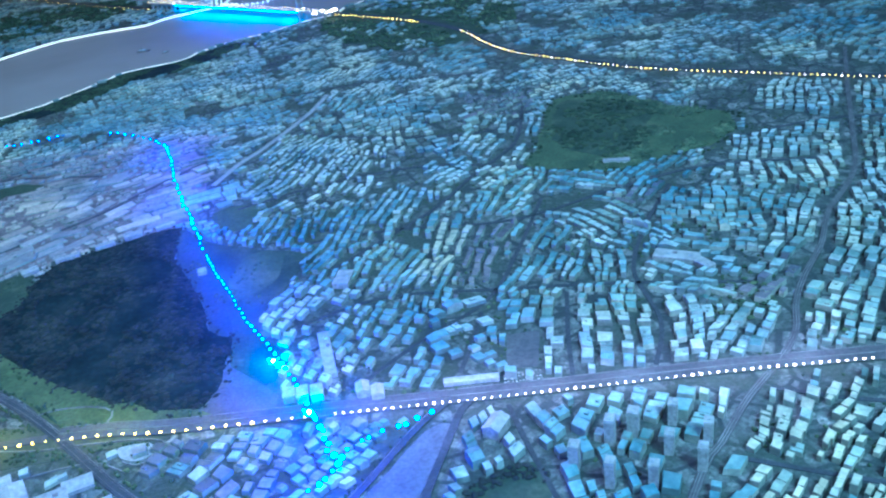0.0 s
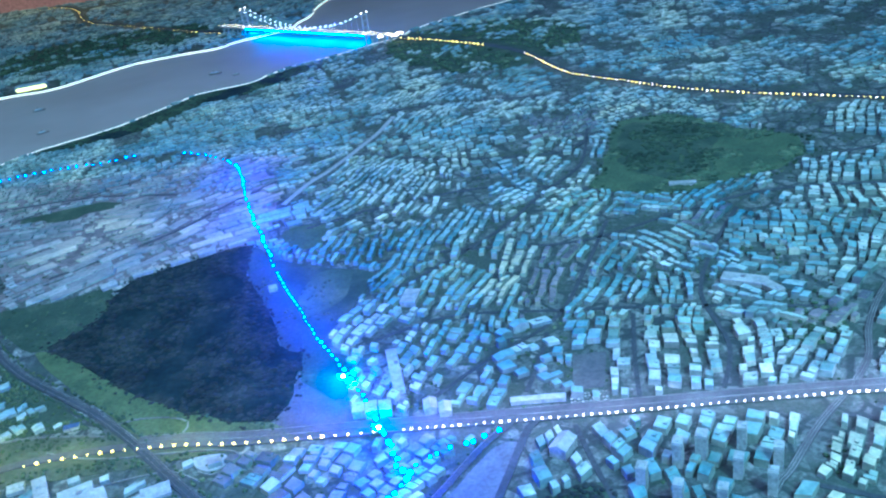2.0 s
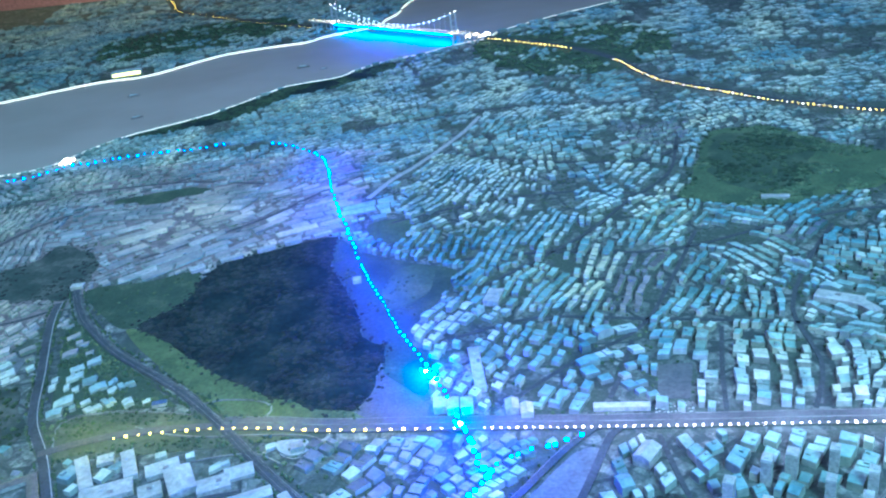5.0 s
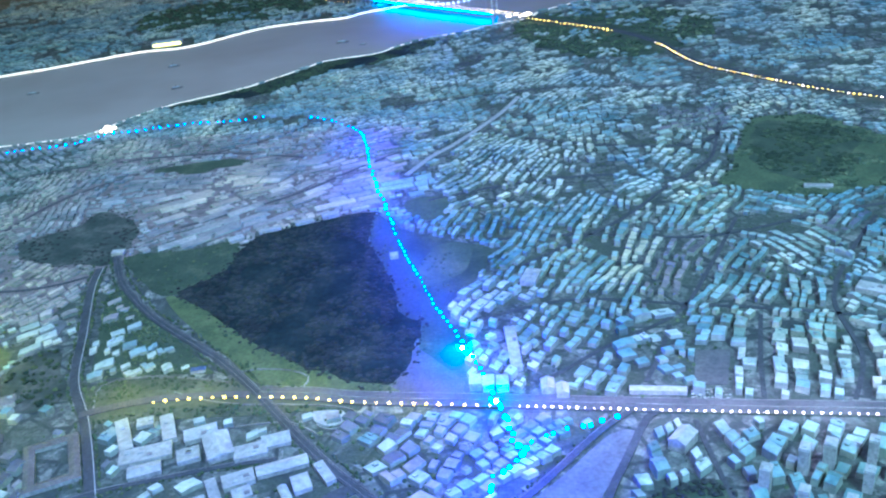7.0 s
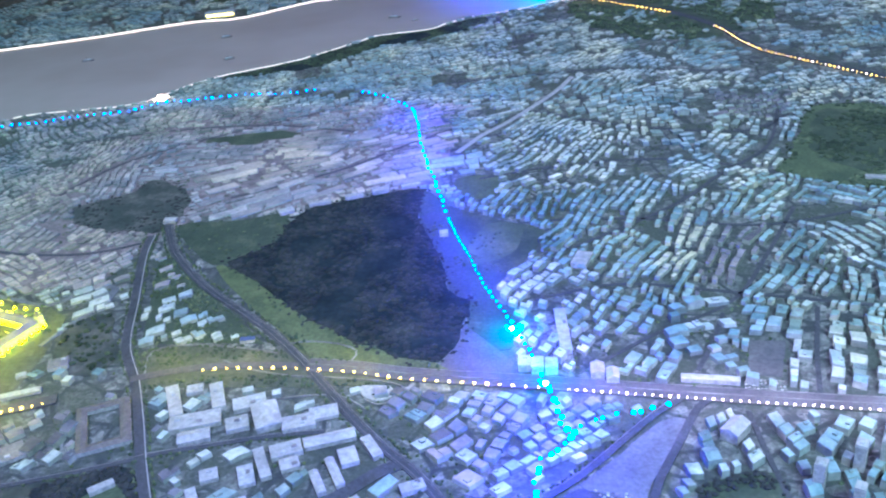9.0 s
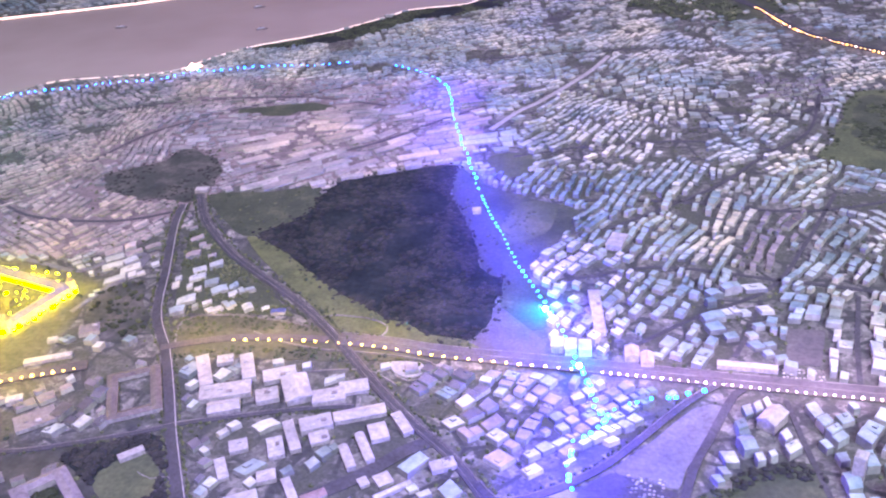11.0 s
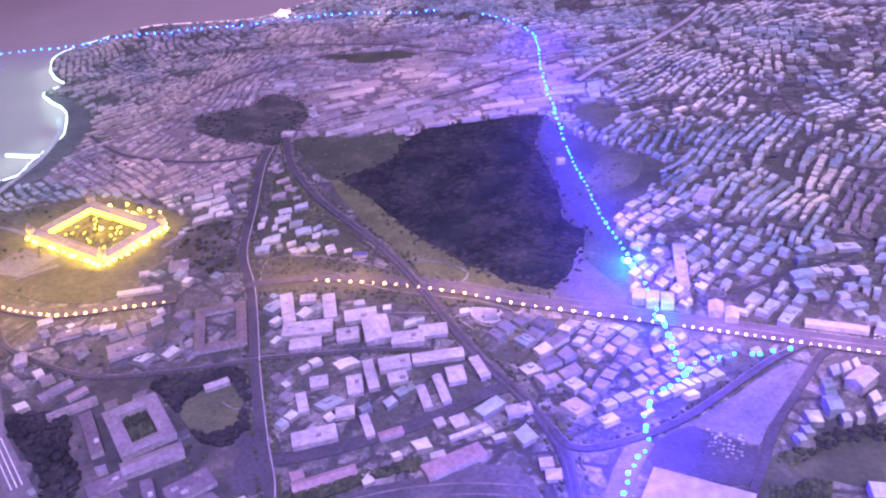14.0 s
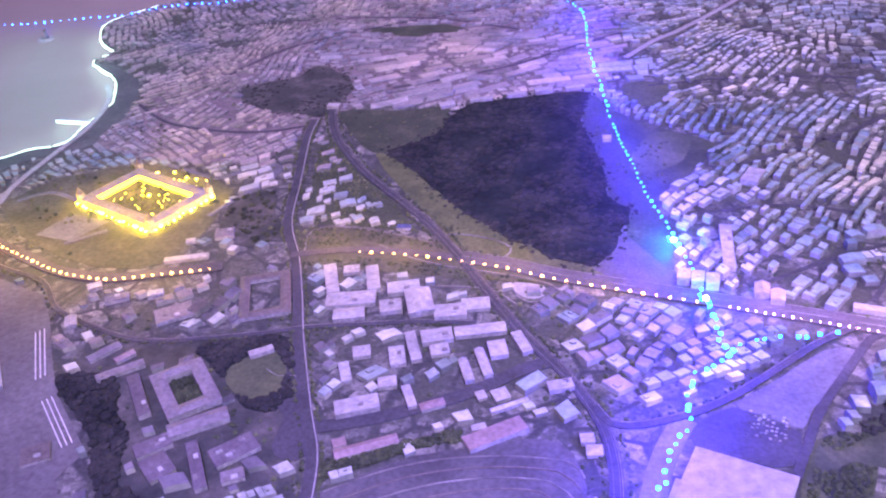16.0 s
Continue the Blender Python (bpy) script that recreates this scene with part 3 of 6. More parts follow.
for name, outline, z, mat, label in (
        ("cemetery_ground", CEMETERY, 0.0016, SOIL, "dark wooded cemetery ground, printed on the model"),
        ("meadow_ground", MEADOW, 0.0012, LAWN, "green cemetery edge with scattered trees"),
        ("east_park_ground", EAST_PARK, 0.0010, LAWN, "blue-green lawn beside the light string"),
        ("park_ground", PARK, 0.0014, GARDEN, "green park on the model's hill"),
        ("park_grove_ground", PARK_GROVE, 0.0020, LAWN, "dark shaded grove floor in the park"),
        ("wood_ground", WOOD, 0.0014, DIM_WOOD, "brown-green wooded plot"),
        ("verge_ground", VERGE, 0.0013, GRASS, "yellow-green grass verge along the ring road"),
        ("junction_ground", JUNCTION, 0.0010, DRY_GRASS, "grassy motorway junction, printed on the model"),
        ("forecourt_paving", FORECOURT, 0.0012, HIGHWAY, "pale empty paved forecourt"),
        ("old_town_ground", OLD_TOWN, 0.0004, OLD_PLOTS, "grey crowded yards of the old quarter"),
        ("school_ground", SCHOOL_PLOT, 0.0006, DIM_WOOD, "dark ground of the school quarter"),
        ("wooded_plot", EAST_WOOD, 0.0012, DIM_WOOD, "dark wooded plot beside the barracks"),
        ("dark_lot", DARK_LOT, 0.0012, DUSK_PAVING, "dark empty yard beside the motorway depot"),
        ("dark_garden", DARK_PLOT, 0.0016, LAWN, "dark overgrown plot between blocks"),
        ("pond_lawn", POND_LAWN, 0.0018, MEADOW_PALE, "pale smooth lawn beside the light string"),
        ("hill_lawn", EAST_LAWN, 0.0016, GARDEN, "pale lawn among dark park trees"),
        ("lower_lot", LOW_LOT, 0.0014, ASPHALT, "dark empty lot beside the large hall"),
        ("scrub_ground", SCRUB, 0.0012, LAWN, "brown-green scrub plot beside the narrow road"),
        ("olive_plot", OLIVE_PLOT, 0.0012, LAWN, "long olive green plot in the low town"),
        ("pale_field", PALE_FIELD, 0.0012, GARDEN, "smooth greenish field on the hill"),
        ("road_apron", SEAM, 0.0012, ASPHALT, "dark paved strip beside the boulevard"),
        ("sports_lot", LOT, 0.0012, FIELD, "bluish grey open lot"),
        ("quay_paving", QUAY, 0.0010, QUAY_PAVING, "pale concrete port quay"),
        ("rail_yard_paving", YARD, 0.0014, DUSK_PAVING, "pale rounded rail yard"),
        ("tree_belt_ground", BELT, 0.0010, SOIL, "dark wooded belt round the sports lawn"),
        ("coast_ground", COAST, 0.0010, DUSK_PAVING, "bare grey coast strip above the bay"),
        ("oval_lawn", OVAL, 0.0016, GARDEN, "dark green sports lawn"),
        ("garrison_ground", GARRISON, 0.0010, DRY_GRASS, "bare grey parade ground round the barracks"),
        ("ridge_ground", RIDGE, 0.0014, SOIL, "dark wooded slope above the strait"),
        ("far_wood_ground", FAR_WOOD, 0.0014, LAWN, "green wooded hill behind the town"),
        ("far_shore_wood_ground", EUROPE_WOOD, 0.0014, LAWN, "dark wooded park of the far shore")):
    sheet(name, outline, z, z + 0.002, mat, label)

# ---- roads ----
HIGH = smooth_line([(-2.05, 1.34), (-1.90, 1.27), (-1.79, 1.22), (-1.69, 1.195), (-1.57, 1.17), (-1.49, 1.17), (-1.43, 1.18), (-1.33, 1.23), (-1.25, 1.27), (-1.12, 1.35), (-1.01, 1.40),
                    (-0.91, 1.42), (-0.80, 1.43), (-0.68, 1.43), (-0.57, 1.42), (-0.31, 1.42), (0.03, 1.418), (0.42, 1.42), (0.66, 1.413), (1.2, 1.40), (2.2, 1.38)])
EAST_ROAD = smooth_line([(-0.55, 4.53), (-0.33, 4.35), (-0.12, 4.16), (0.05, 3.92), (0.13, 3.71), (0.22, 3.54), (0.40, 3.355), (0.55, 3.21), (0.72, 3.09), (0.90, 2.99), (1.29, 2.78), (1.9, 2.5)])
WEST_ROAD = smooth_line([(-3.56, 7.02), (-3.32, 6.95), (-3.12, 6.70), (-2.85, 6.20), (-2.47, 5.87), (-2.03, 5.50), (-1.78, 5.31), (-1.62, 5.20)])
NS_ROAD = smooth_line([(-1.41, 1.96), (-1.375, 1.854), (-1.277, 1.644), (-1.195, 1.468), (-1.108, 1.352), (-1.031, 1.235), (-0.966, 1.13), (-0.906, 1.04), (-0.843, 0.949), (-0.798, 0.888), (-0.772, 0.838), (-0.745, 0.77), (-0.70, 0.65)])
RING = smooth_line([(-1.40, 2.03), (-1.306, 1.885), (-1.189, 1.762), (-1.102, 1.689), (-0.991, 1.611), (-0.895, 1.54), (-0.80, 1.455), (-0.735, 1.39), (-0.64, 1.293), (-0.56, 1.22), (-0.485, 1.16), (-0.426, 1.098), (-0.393, 1.053), (-0.367, 0.997), (-0.343, 0.917), (-0.30, 0.75)])
OVERPASS = smooth_line([(-0.425, 1.105), (-0.395, 1.077), (-0.362, 1.081), (-0.325, 1.102), (-0.282, 1.136), (-0.24, 1.181), (-0.205, 1.232), (-0.162, 1.301), (-0.124, 1.359), (-0.08, 1.41)])
LOT_ROAD = smooth_line([(-0.02, 1.42), (-0.05, 1.392), (-0.086, 1.28), (-0.112, 1.193), (-0.122, 1.117), (-0.131, 1.048), (-0.132, 0.983), (-0.14, 0.88)])
COAST_ROAD = smooth_line([(-1.95, 1.20), (-1.93, 1.34), (-1.97, 1.45), (-2.0, 1.61), (-2.03, 1.78), (-2.10, 1.94), (-2.2, 2.05)])
PORT_ROAD = smooth_line([(-1.85, 1.20), (-1.71, 1.15), (-1.57, 1.13), (-1.48, 1.07), (-1.42, 1.05), (-1.30, 1.03), (-1.20, 1.04), (-1.02, 1.12), (-0.97, 1.15), (-0.87, 1.19), (-0.76, 1.23), (-0.68, 1.25)])
RAIL = smooth_line([(-0.824, 0.928), (-0.755, 0.966), (-0.684, 1.02), (-0.614, 1.083), (-0.549, 1.165), (-0.51, 1.19)])
CROSS_ROAD = smooth_line([(0.20, 0.98), (0.31, 1.186), (0.349, 1.235), (0.424, 1.338), (0.511, 1.436), (0.566, 1.515), (0.599, 1.605), (0.65, 1.70), (0.73, 1.82), (0.80, 1.96), (0.94, 2.16), (1.05, 2.44), (1.18, 2.79), (1.3, 3.1)])
AVENUE = smooth_line([(-0.724, 2.541), (-0.675, 2.687), (-0.625, 2.781), (-0.563, 2.93), (-0.499, 3.107), (-0.463, 3.265)])


def road(name, line, width, z, mat, label, edges=True, middle=True):
    ob = tagged(ribbon(name, line, width, z, mat), label, "", "", "structure")
    if edges:
        for s in (-1, 1) if middle else (1,):
            ribbon("edge_line", line, 0.0020 if name == "boulevard" else 0.0013, z + 0.0006, PALE if name == "boulevard" else LINE, 0.0008, ob, s * (width / 2 - 0.002))
    if middle:
        ribbon("median", line, 0.0016, z + 0.0010, LINE, 0.0012, ob)
    return ob


road("highway", [p + Vector((0, 0.010, 0)) for p in HIGH if p.x > -0.80], 0.042, 0.0040, HIGHWAY, "pale multi-lane motorway across the model")
road("motorway_end", [p + Vector((0, 0.004, 0)) for p in HIGH if -1.125 < p.x < -0.79], 0.020, 0.0036, HIGHWAY, "narrow grey end of the motorway in the grass", False, False)
road("port_highway", [p for p in HIGH if p.x < -1.22], 0.030, 0.0044, HIGHWAY, "grey motorway bend above the port", False, False)
road("east_highway", EAST_ROAD, 0.034, 0.0030, ASPHALT, "motorway climbing away from the bridge", False, False)
road("west_highway", WEST_ROAD, 0.034, 0.0030, ASPHALT, "motorway of the far shore", False, False)
road("boulevard", NS_ROAD, 0.020, 0.0026, ASPHALT, "dark asphalt boulevard with pale kerb line", True, False)
road("ring_road", RING, 0.020, 0.0034, ASPHALT, "grey dual carriageway with pale edge line", True, False)
road("overpass_road", OVERPASS, 0.015, 0.0044, ASPHALT, "curved slip road with white edge line", True, False)
road("lot_road", LOT_ROAD, 0.014, 0.0028, ASPHALT, "narrow road beside the open lot", False, False)
road("coast_road", COAST_ROAD, 0.016, 0.0026, PALE, "pale coast road", False, False)
road("port_road", PORT_ROAD, 0.012, 0.0024, ASPHALT, "port road with pale edge", True, False)
road("rail_cutting", RAIL, 0.026, 0.0028, ASPHALT, "dark railway cutting", False, False)
road("cross_road", CROSS_ROAD, 0.013, 0.0030, HIGHWAY, "grey double avenue with pale edge lines")
road("hill_avenue", AVENUE, 0.017, 0.0026, PALE, "pale straight avenue on the hill", False, False)
LANES = []


def side_street(*pts):
    lane = smooth_line(pts)
    LANES.append(lane)
    tagged(ribbon("side_street", lane, 0.009, 0.0018, ASPHALT), "narrow dark side street between houses", "", "", "structure")


side_street((-0.23, 1.50), (-0.12, 1.62), (0.02, 1.75), (0.10, 1.95), (0.18, 2.20))
side_street((-0.38, 1.72), (-0.20, 1.80), (0.05, 1.78), (0.30, 1.75), (0.55, 1.70))
side_street((-0.33, 1.95), (-0.10, 2.20), (0.02, 2.40), (0.15, 2.60), (0.20, 2.90))
side_street((-0.40, 2.10), (-0.20, 2.12), (0.10, 2.10), (0.35, 2.20), (0.60, 2.28), (0.90, 2.25))
side_street((0.30, 1.46), (0.34, 1.60), (0.33, 1.80), (0.40, 2.0), (0.50, 2.20))
side_street((-0.62, 2.35), (-0.40, 2.45), (-0.10, 2.50), (0.18, 2.40))
side_street((-0.55, 2.90), (-0.20, 2.75), (0.10, 2.72), (0.22, 2.85))
side_street((-1.30, 2.20), (-1.05, 2.40), (-0.90, 2.60), (-0.78, 2.75))
side_street((-1.85, 2.20), (-1.78, 2.45), (-1.55, 2.70), (-1.30, 2.90), (-1.15, 3.10))
side_street((-2.30, 2.50), (-2.0, 2.65), (-1.70, 2.75), (-1.40, 2.78), (-1.10, 2.72))
side_street((-1.40, 1.93), (-1.55, 1.85), (-1.80, 1.85), (-2.0, 1.95))
side_street((-0.95, 3.20), (-0.60, 3.30), (-0.30, 3.35), (0.10, 3.30))
side_street((0.75, 2.45), (1.0, 2.50), (1.30, 2.45))
side_street((0.03, 1.39), (0.06, 1.25), (0.10, 1.10), (0.15, 0.98))
side_street((0.47, 1.36), (0.62, 1.30), (0.85, 1.25))
side_street((0.37, 1.20), (0.60, 1.10), (0.80, 1.05))
side_street((-0.05, 1.50), (-0.02, 1.60), (0.0, 1.70))
side_street((0.15, 1.45), (0.16, 1.58), (0.18, 1.74))
# a pale road that follows the blue light string
tagged(ribbon("blue_string_lane", smooth_line([(-0.292, 1.118), (-0.303, 1.06), (-0.306, 1.0), (-0.304, 0.93), (-0.31, 0.82)]), 0.036, 0.0026, FIELD), "pale road under the blue lights", "", "", "structure")
ROADS = [(lane, 0.009) for lane in LANES] + [(HIGH, 0.030), (EAST_ROAD, 0.062), (WEST_ROAD, 0.03), (NS_ROAD, 0.019), (RING, 0.022), (OVERPASS, 0.022), (LOT_ROAD, 0.020), (COAST_ROAD, 0.02),
         (PORT_ROAD, 0.018), (RAIL, 0.022), ([Vector((-0.303, 1.10, 0)), Vector((-0.305, 0.82, 0))], 0.026), (CROSS_ROAD, 0.016), (AVENUE, 0.020)]
road_cells = {}
for line, half in ROADS:
    for p in along(line, 0.01):
        for i in range(int((p.x - half) // 0.02), int((p.x + half) // 0.02) + 1):
            for j in range(int((p.y - half) // 0.02), int((p.y + half) // 0.02) + 1):
                road_cells.setdefault((i, j), []).append((p.x, p.y, half))


def on_road(x, y, extra=0.0):
    for px, py, half in road_cells.get((int(x // 0.02), int(y // 0.02)), ()):
        if (px - x) ** 2 + (py - y) ** 2 < (half + extra) ** 2:
            return True
    return False


BUILT_OVER = [Area([(-0.56, 1.56), (-0.56, 1.68), (-0.46, 1.68), (-0.46, 1.56)]), Area([(-0.47, 1.44), (-0.47, 1.56), (-0.385, 1.56), (-0.372, 1.44)]), Area([(-1.22, 1.86), (-1.10, 1.86), (-0.95, 1.75), (-0.48, 1.50), (-0.50, 1.44), (-0.78, 1.46), (-0.88, 1.56), (-1.03, 1.67), (-1.18, 1.79)]), Area([(-1.315, 0.896), (-1.276, 0.922), (-1.207, 0.925), (-1.095, 0.836), (-1.04, 0.735), (-0.96, 0.68), (-1.05, 0.69), (-1.14, 0.78), (-1.262, 0.853)]), Area([(-2.52, 4.33), (-2.28, 4.40), (-2.30, 4.50), (-2.54, 4.44)])]  # outlines of the single landmark buildings, kept free of other houses


def vacant(x, y):
    bare = -0.52 - (0.5 if x > -0.3 and y < 1.7 else 0.0) + (0.20 if x > -0.75 and y > 2.3 else 0.0) + (0.10 if y > 3.3 else 0.0)
    return noise.noise(Vector((x * 5.5, y * 5.5, 12.5))) + 0.5 * noise.noise(Vector((x * 17, y * 17, 2.5))) < bare


def free_plot(x, y, keep=()):
    if not (SHORE.holds(x, y) or FAR_SHORE.holds(x, y)) or on_road(x, y):
        return False
    for k, z in ZONES.items():
        if k not in keep and z.holds(x, y):
            return k in ("far", "europe") and noise.noise(Vector((x * 11, y * 11, 7.5))) > 0.05
    if not keep and vacant(x, y):
        return False
    return not any(a.holds(x, y) for a in BUILT_OVER)


# ---- landmark buildings ----
ROOF_PALE = mottled("printed_pale_roof", [(0.3, (0.25, 0.25, 0.25)), (0.5, (0.33, 0.325, 0.32)), (0.7, (0.42, 0.41, 0.395))], 14, 90, 0.6)
ROOF_GREY = mottled("printed_grey_roof", [(0.3, (0.26, 0.27, 0.28)), (0.7, (0.40, 0.40, 0.40))], 22, 140, 0.6)
ROOF_LILAC = mottled("printed_smooth_roof", [(0.3, (0.27, 0.25, 0.27)), (0.7, (0.32, 0.30, 0.32))], 5, 60, 0.6)
ROOF_ROSE = mottled("printed_rose_roof", [(0.3, (0.20, 0.15, 0.155)), (0.7, (0.28, 0.215, 0.215))], 22, 140, 0.6)
ROOF_BLUE = mottled("printed_blue_roof", [(0.3, (0.05, 0.07, 0.15)), (0.7, (0.08, 0.10, 0.21))], 22, 140, 0.6)
ROOF_DARK = mottled("printed_dark_roof", [(0.3, (0.10, 0.09, 0.085)), (0.7, (0.17, 0.15, 0.14))], 22, 140, 0.6)
ROOF_PLUM = mottled("printed_plum_roof", [(0.3, (0.085, 0.075, 0.09)), (0.7, (0.155, 0.14, 0.16))], 26, 140, 0.65)
# a muted grey roof, darker than the pale one
ROOF_MUTED = mottled("printed_muted_roof", [(0.3, (0.14, 0.13, 0.14)), (0.7, (0.225, 0.21, 0.22))], 26, 140, 0.65)
FACADE = mottled("printed_facade", [(0.3, (0.20, 0.20, 0.20)), (0.7, (0.32, 0.31, 0.30))], 40, 160, 0.65)


def box_into(bm, cx, cy, z0, length, width, height, taper=1.0):
    """A block with a slightly drawn-in top, added to a bmesh."""
    lower = [bm.verts.new((cx + sx * length / 2, cy + sy * width / 2, z0)) for sx, sy in ((-1, -1), (1, -1), (1, 1), (-1, 1))]
    upper = [bm.verts.new((cx + sx * length / 2 * taper, cy + sy * width / 2 * taper, z0 + height)) for sx, sy in ((-1, -1), (1, -1), (1, 1), (-1, 1))]
    for i in range(4):
        j = (i + 1) % 4
        bm.faces.new((lower[i], lower[j], upper[j], upper[i]))
    bm.faces.new(upper)
    bm.faces.new(lower[::-1])


def footprint(x, y, length, width, turn, grow=0.004):
    c, s = math.cos(radians(turn)), math.sin(radians(turn))
    a, b = length / 2 + grow, width / 2 + grow
    return [(x + c * u - s * v, y + s * u + c * v) for u, v in ((-a, -b), (a, -b), (a, b), (-a, b))]


def place_thing(ob, x, y, turn, z=0.0):
    ob.location, ob.rotation_euler = (x, y, z), (0, 0, radians(turn))
    return ob


def hall(x, y, length, width, turn, height, roof="flat", cover=None, label="", units=0):
    """A long building of its own: walls with dark openings, a roof of one of three kinds, and roof units."""
    cover = cover or ROOF_PALE
    BUILT_OVER.append(Area(footprint(x, y, length, width, turn)))
    bm = bmesh.new()
    box_into(bm, 0, 0, 0, length, width, height * 0.9)
    body = part("model_hall", bm, FACADE)
    place_thing(body, x, y, turn, 0.0015)
    bm = bmesh.new()
    if roof == "ridge":
        a, b, z, r = length / 2 + 0.001, width / 2 + 0.001, height * 0.9, height * 1.25
        v = [bm.verts.new(p) for p in ((-a, -b, z), (a, -b, z), (a, b, z), (-a, b, z), (-a * 0.98, 0, r), (a * 0.98, 0, r))]
        for f in ((0, 1, 5, 4), (2, 3, 4, 5), (1, 2, 5), (3, 0, 4), (3, 2, 1, 0)):
            bm.faces.new([v[i] for i in f])
    elif roof == "hip":
        a, b, z, r = length / 2 + 0.001, width / 2 + 0.001, height * 0.9, height * 1.2
        k = max(a - b, a * 0.2)
        v = [bm.verts.new(p) for p in ((-a, -b, z), (a, -b, z), (a, b, z), (-a, b, z), (-k, 0, r), (k, 0, r))]
        for f in ((0, 1, 5, 4), (2, 3, 4, 5), (1, 2, 5), (3, 0, 4), (3, 2, 1, 0)):
            bm.faces.new([v[i] for i in f])
    else:
        box_into(bm, 0, 0, height * 0.9, length + 0.001, width + 0.001, height * 0.10, 0.97)
    part("roof", bm, cover, body)
    for i in range(units):
        bm = bmesh.new()
        box_into(bm, rng.uniform(-0.35, 0.35) * length, rng.uniform(-0.25, 0.25) * width, height, 0.010, 0.007, 0.0018, 0.9)
        part("roof_unit", bm, ROOF_MUTED if i % 2 else ROOF_GREY, body)
    return tagged(body, label if len(label.split()) > 3 else label + " on the model", "model building", "halls of the model town")


rng = random.Random(3)
hall(-0.989, 1.292, 0.100, 0.024, -57, 0.011, "flat", None, "pale campus wing of a U-shaped block", 1)
hall(-0.921, 1.243, 0.092, 0.040, 24, 0.011, "flat", None, "pale main bar of a U-shaped campus block", 3)
hall(-0.913, 1.318, 0.080, 0.024, -60, 0.011, "flat", None, "pale campus wing of a U-shaped block", 1)
hall(-0.968, 1.334, 0.030, 0.026, 24, 0.008, "flat", None, "small pale pavilion in the campus court", 1)
hall(-0.903, 1.202, 0.056, 0.030, 26, 0.010, "ridge", None, "pale ridge-roofed shed beside the boulevard")
hall(-0.843, 1.306, 0.060, 0.036, 28, 0.010, "flat", ROOF_GREY, "grey flat-roofed campus building", 2)
hall(-0.794, 1.270, 0.072, 0.046, -58, 0.014, "ridge", None, "tall pale ridge-roofed hall")
hall(-0.840, 1.245, 0.040, 0.036, 28, 0.010, "flat", None, "pale square campus building", 2)
hall(-0.730, 1.262, 0.058, 0.036, 24, 0.010, "flat", None, "pale flat-roofed workshop", 2)
hall(-0.695, 1.296, 0.050, 0.034, 24, 0.008, "hip", ROOF_GREY, "low grey hip-roofed hall")
hall(-0.659, 1.226, 0.088, 0.026, 27, 0.010, "ridge", None, "long pale ridge-roofed hall by the street")
hall(-0.724, 1.189, 0.054, 0.034, 30, 0.010, "flat", None, "pale flat-roofed hall with roof units", 3)
hall(-0.752, 1.151, 0.078, 0.018, -56, 0.010, "flat", None, "narrow pale wing building")
hall(-0.767, 1.120, 0.048, 0.026, -60, 0.009, "flat", ROOF_GREY, "grey square block", 2)
hall(-0.705, 1.156, 0.032, 0.028, 32, 0.009, "flat", None, "pale square block with roof units", 2)
hall(-0.938, 1.508, 0.030, 0.013, 15, 0.008, "flat", ROOF_BLUE, "small blue-roofed shed beside the ring road")
hall(-0.612, 1.186, 0.040, 0.030, -60, 0.010, "flat", None, "pale square depot")
hall(-0.580, 1.214, 0.058, 0.018, -50, 0.010, "flat", None, "narrow pale depot by the ring road", 1)
hall(-0.622, 1.146, 0.070, 0.014, -55, 0.010, "ridge", None, "long narrow pale shed")
hall(-0.642, 1.119, 0.056, 0.014, -55, 0.010, "ridge", None, "long narrow pale shed")
hall(-0.774, 0.988, 0.070, 0.032, 34, 0.012, "flat", None, "large pale hall beside the boulevard", 3)
hall(-0.705, 1.034, 0.052, 0.014, -52, 0.009, "flat", None, "narrow pale building")
hall(-0.662, 1.028, 0.038, 0.016, 40, 0.008, "hip", ROOF_ROSE, "small rose-roofed building")
hall(-0.753, 1.054, 0.030, 0.024, 28, 0.009, "flat", None, "small pale block", 1)
hall(-0.832, 1.056, 0.050, 0.017, -54, 0.009, "flat", ROOF_GREY, "narrow grey block")
hall(-0.830, 1.112, 0.030, 0.028, 30, 0.009, "flat", None, "small pale block", 1)
hall(-0.487, 1.130, 0.040, 0.022, 32, 0.009, "flat", None, "bright pale flat building by the slip road", 3)
hall(-0.575, 1.003, 0.022, 0.012, 36, 0.008, "flat", None, "bright small pale block")
hall(-1.134, 0.900, 0.112, 0.020, -41, 0.011, "flat", ROOF_PLUM, "long pale school wing", 1)
hall(-0.996, 0.876, 0.094, 0.029, 46, 0.012, "ridge", ROOF_MUTED, "long pale ridge-roofed block in front of the courtyard school")
hall(-1.000, 1.062, 0.042, 0.014, 46, 0.009, "flat", None, "bright pale pavilion on the sports lawn")
hall(-1.275, 0.977, 0.060, 0.017, 66, 0.008, "ridge", ROOF_MUTED, "narrow pale barrack row")
hall(-1.229, 0.978, 0.036, 0.014, 64, 0.008, "ridge", ROOF_ROSE, "narrow rose-roofed barrack row")
hall(-1.210, 0.944, 0.082, 0.018, 50, 0.008, "flat", ROOF_MUTED, "long low pale barrack building")
hall(-1.035, 0.812, 0.056, 0.030, 52, 0.009, "flat", ROOF_PLUM, "grey angular block among trees", 2)
hall(-1.000, 0.778, 0.050, 0.040, -30, 0.009, "hip", ROOF_PLUM, "grey hip-roofed block among trees", 1)
hall(-0.908, 0.845, 0.070, 0.040, 56, 0.009, "flat", ROOF_PLUM, "large grey workshop roof", 4)
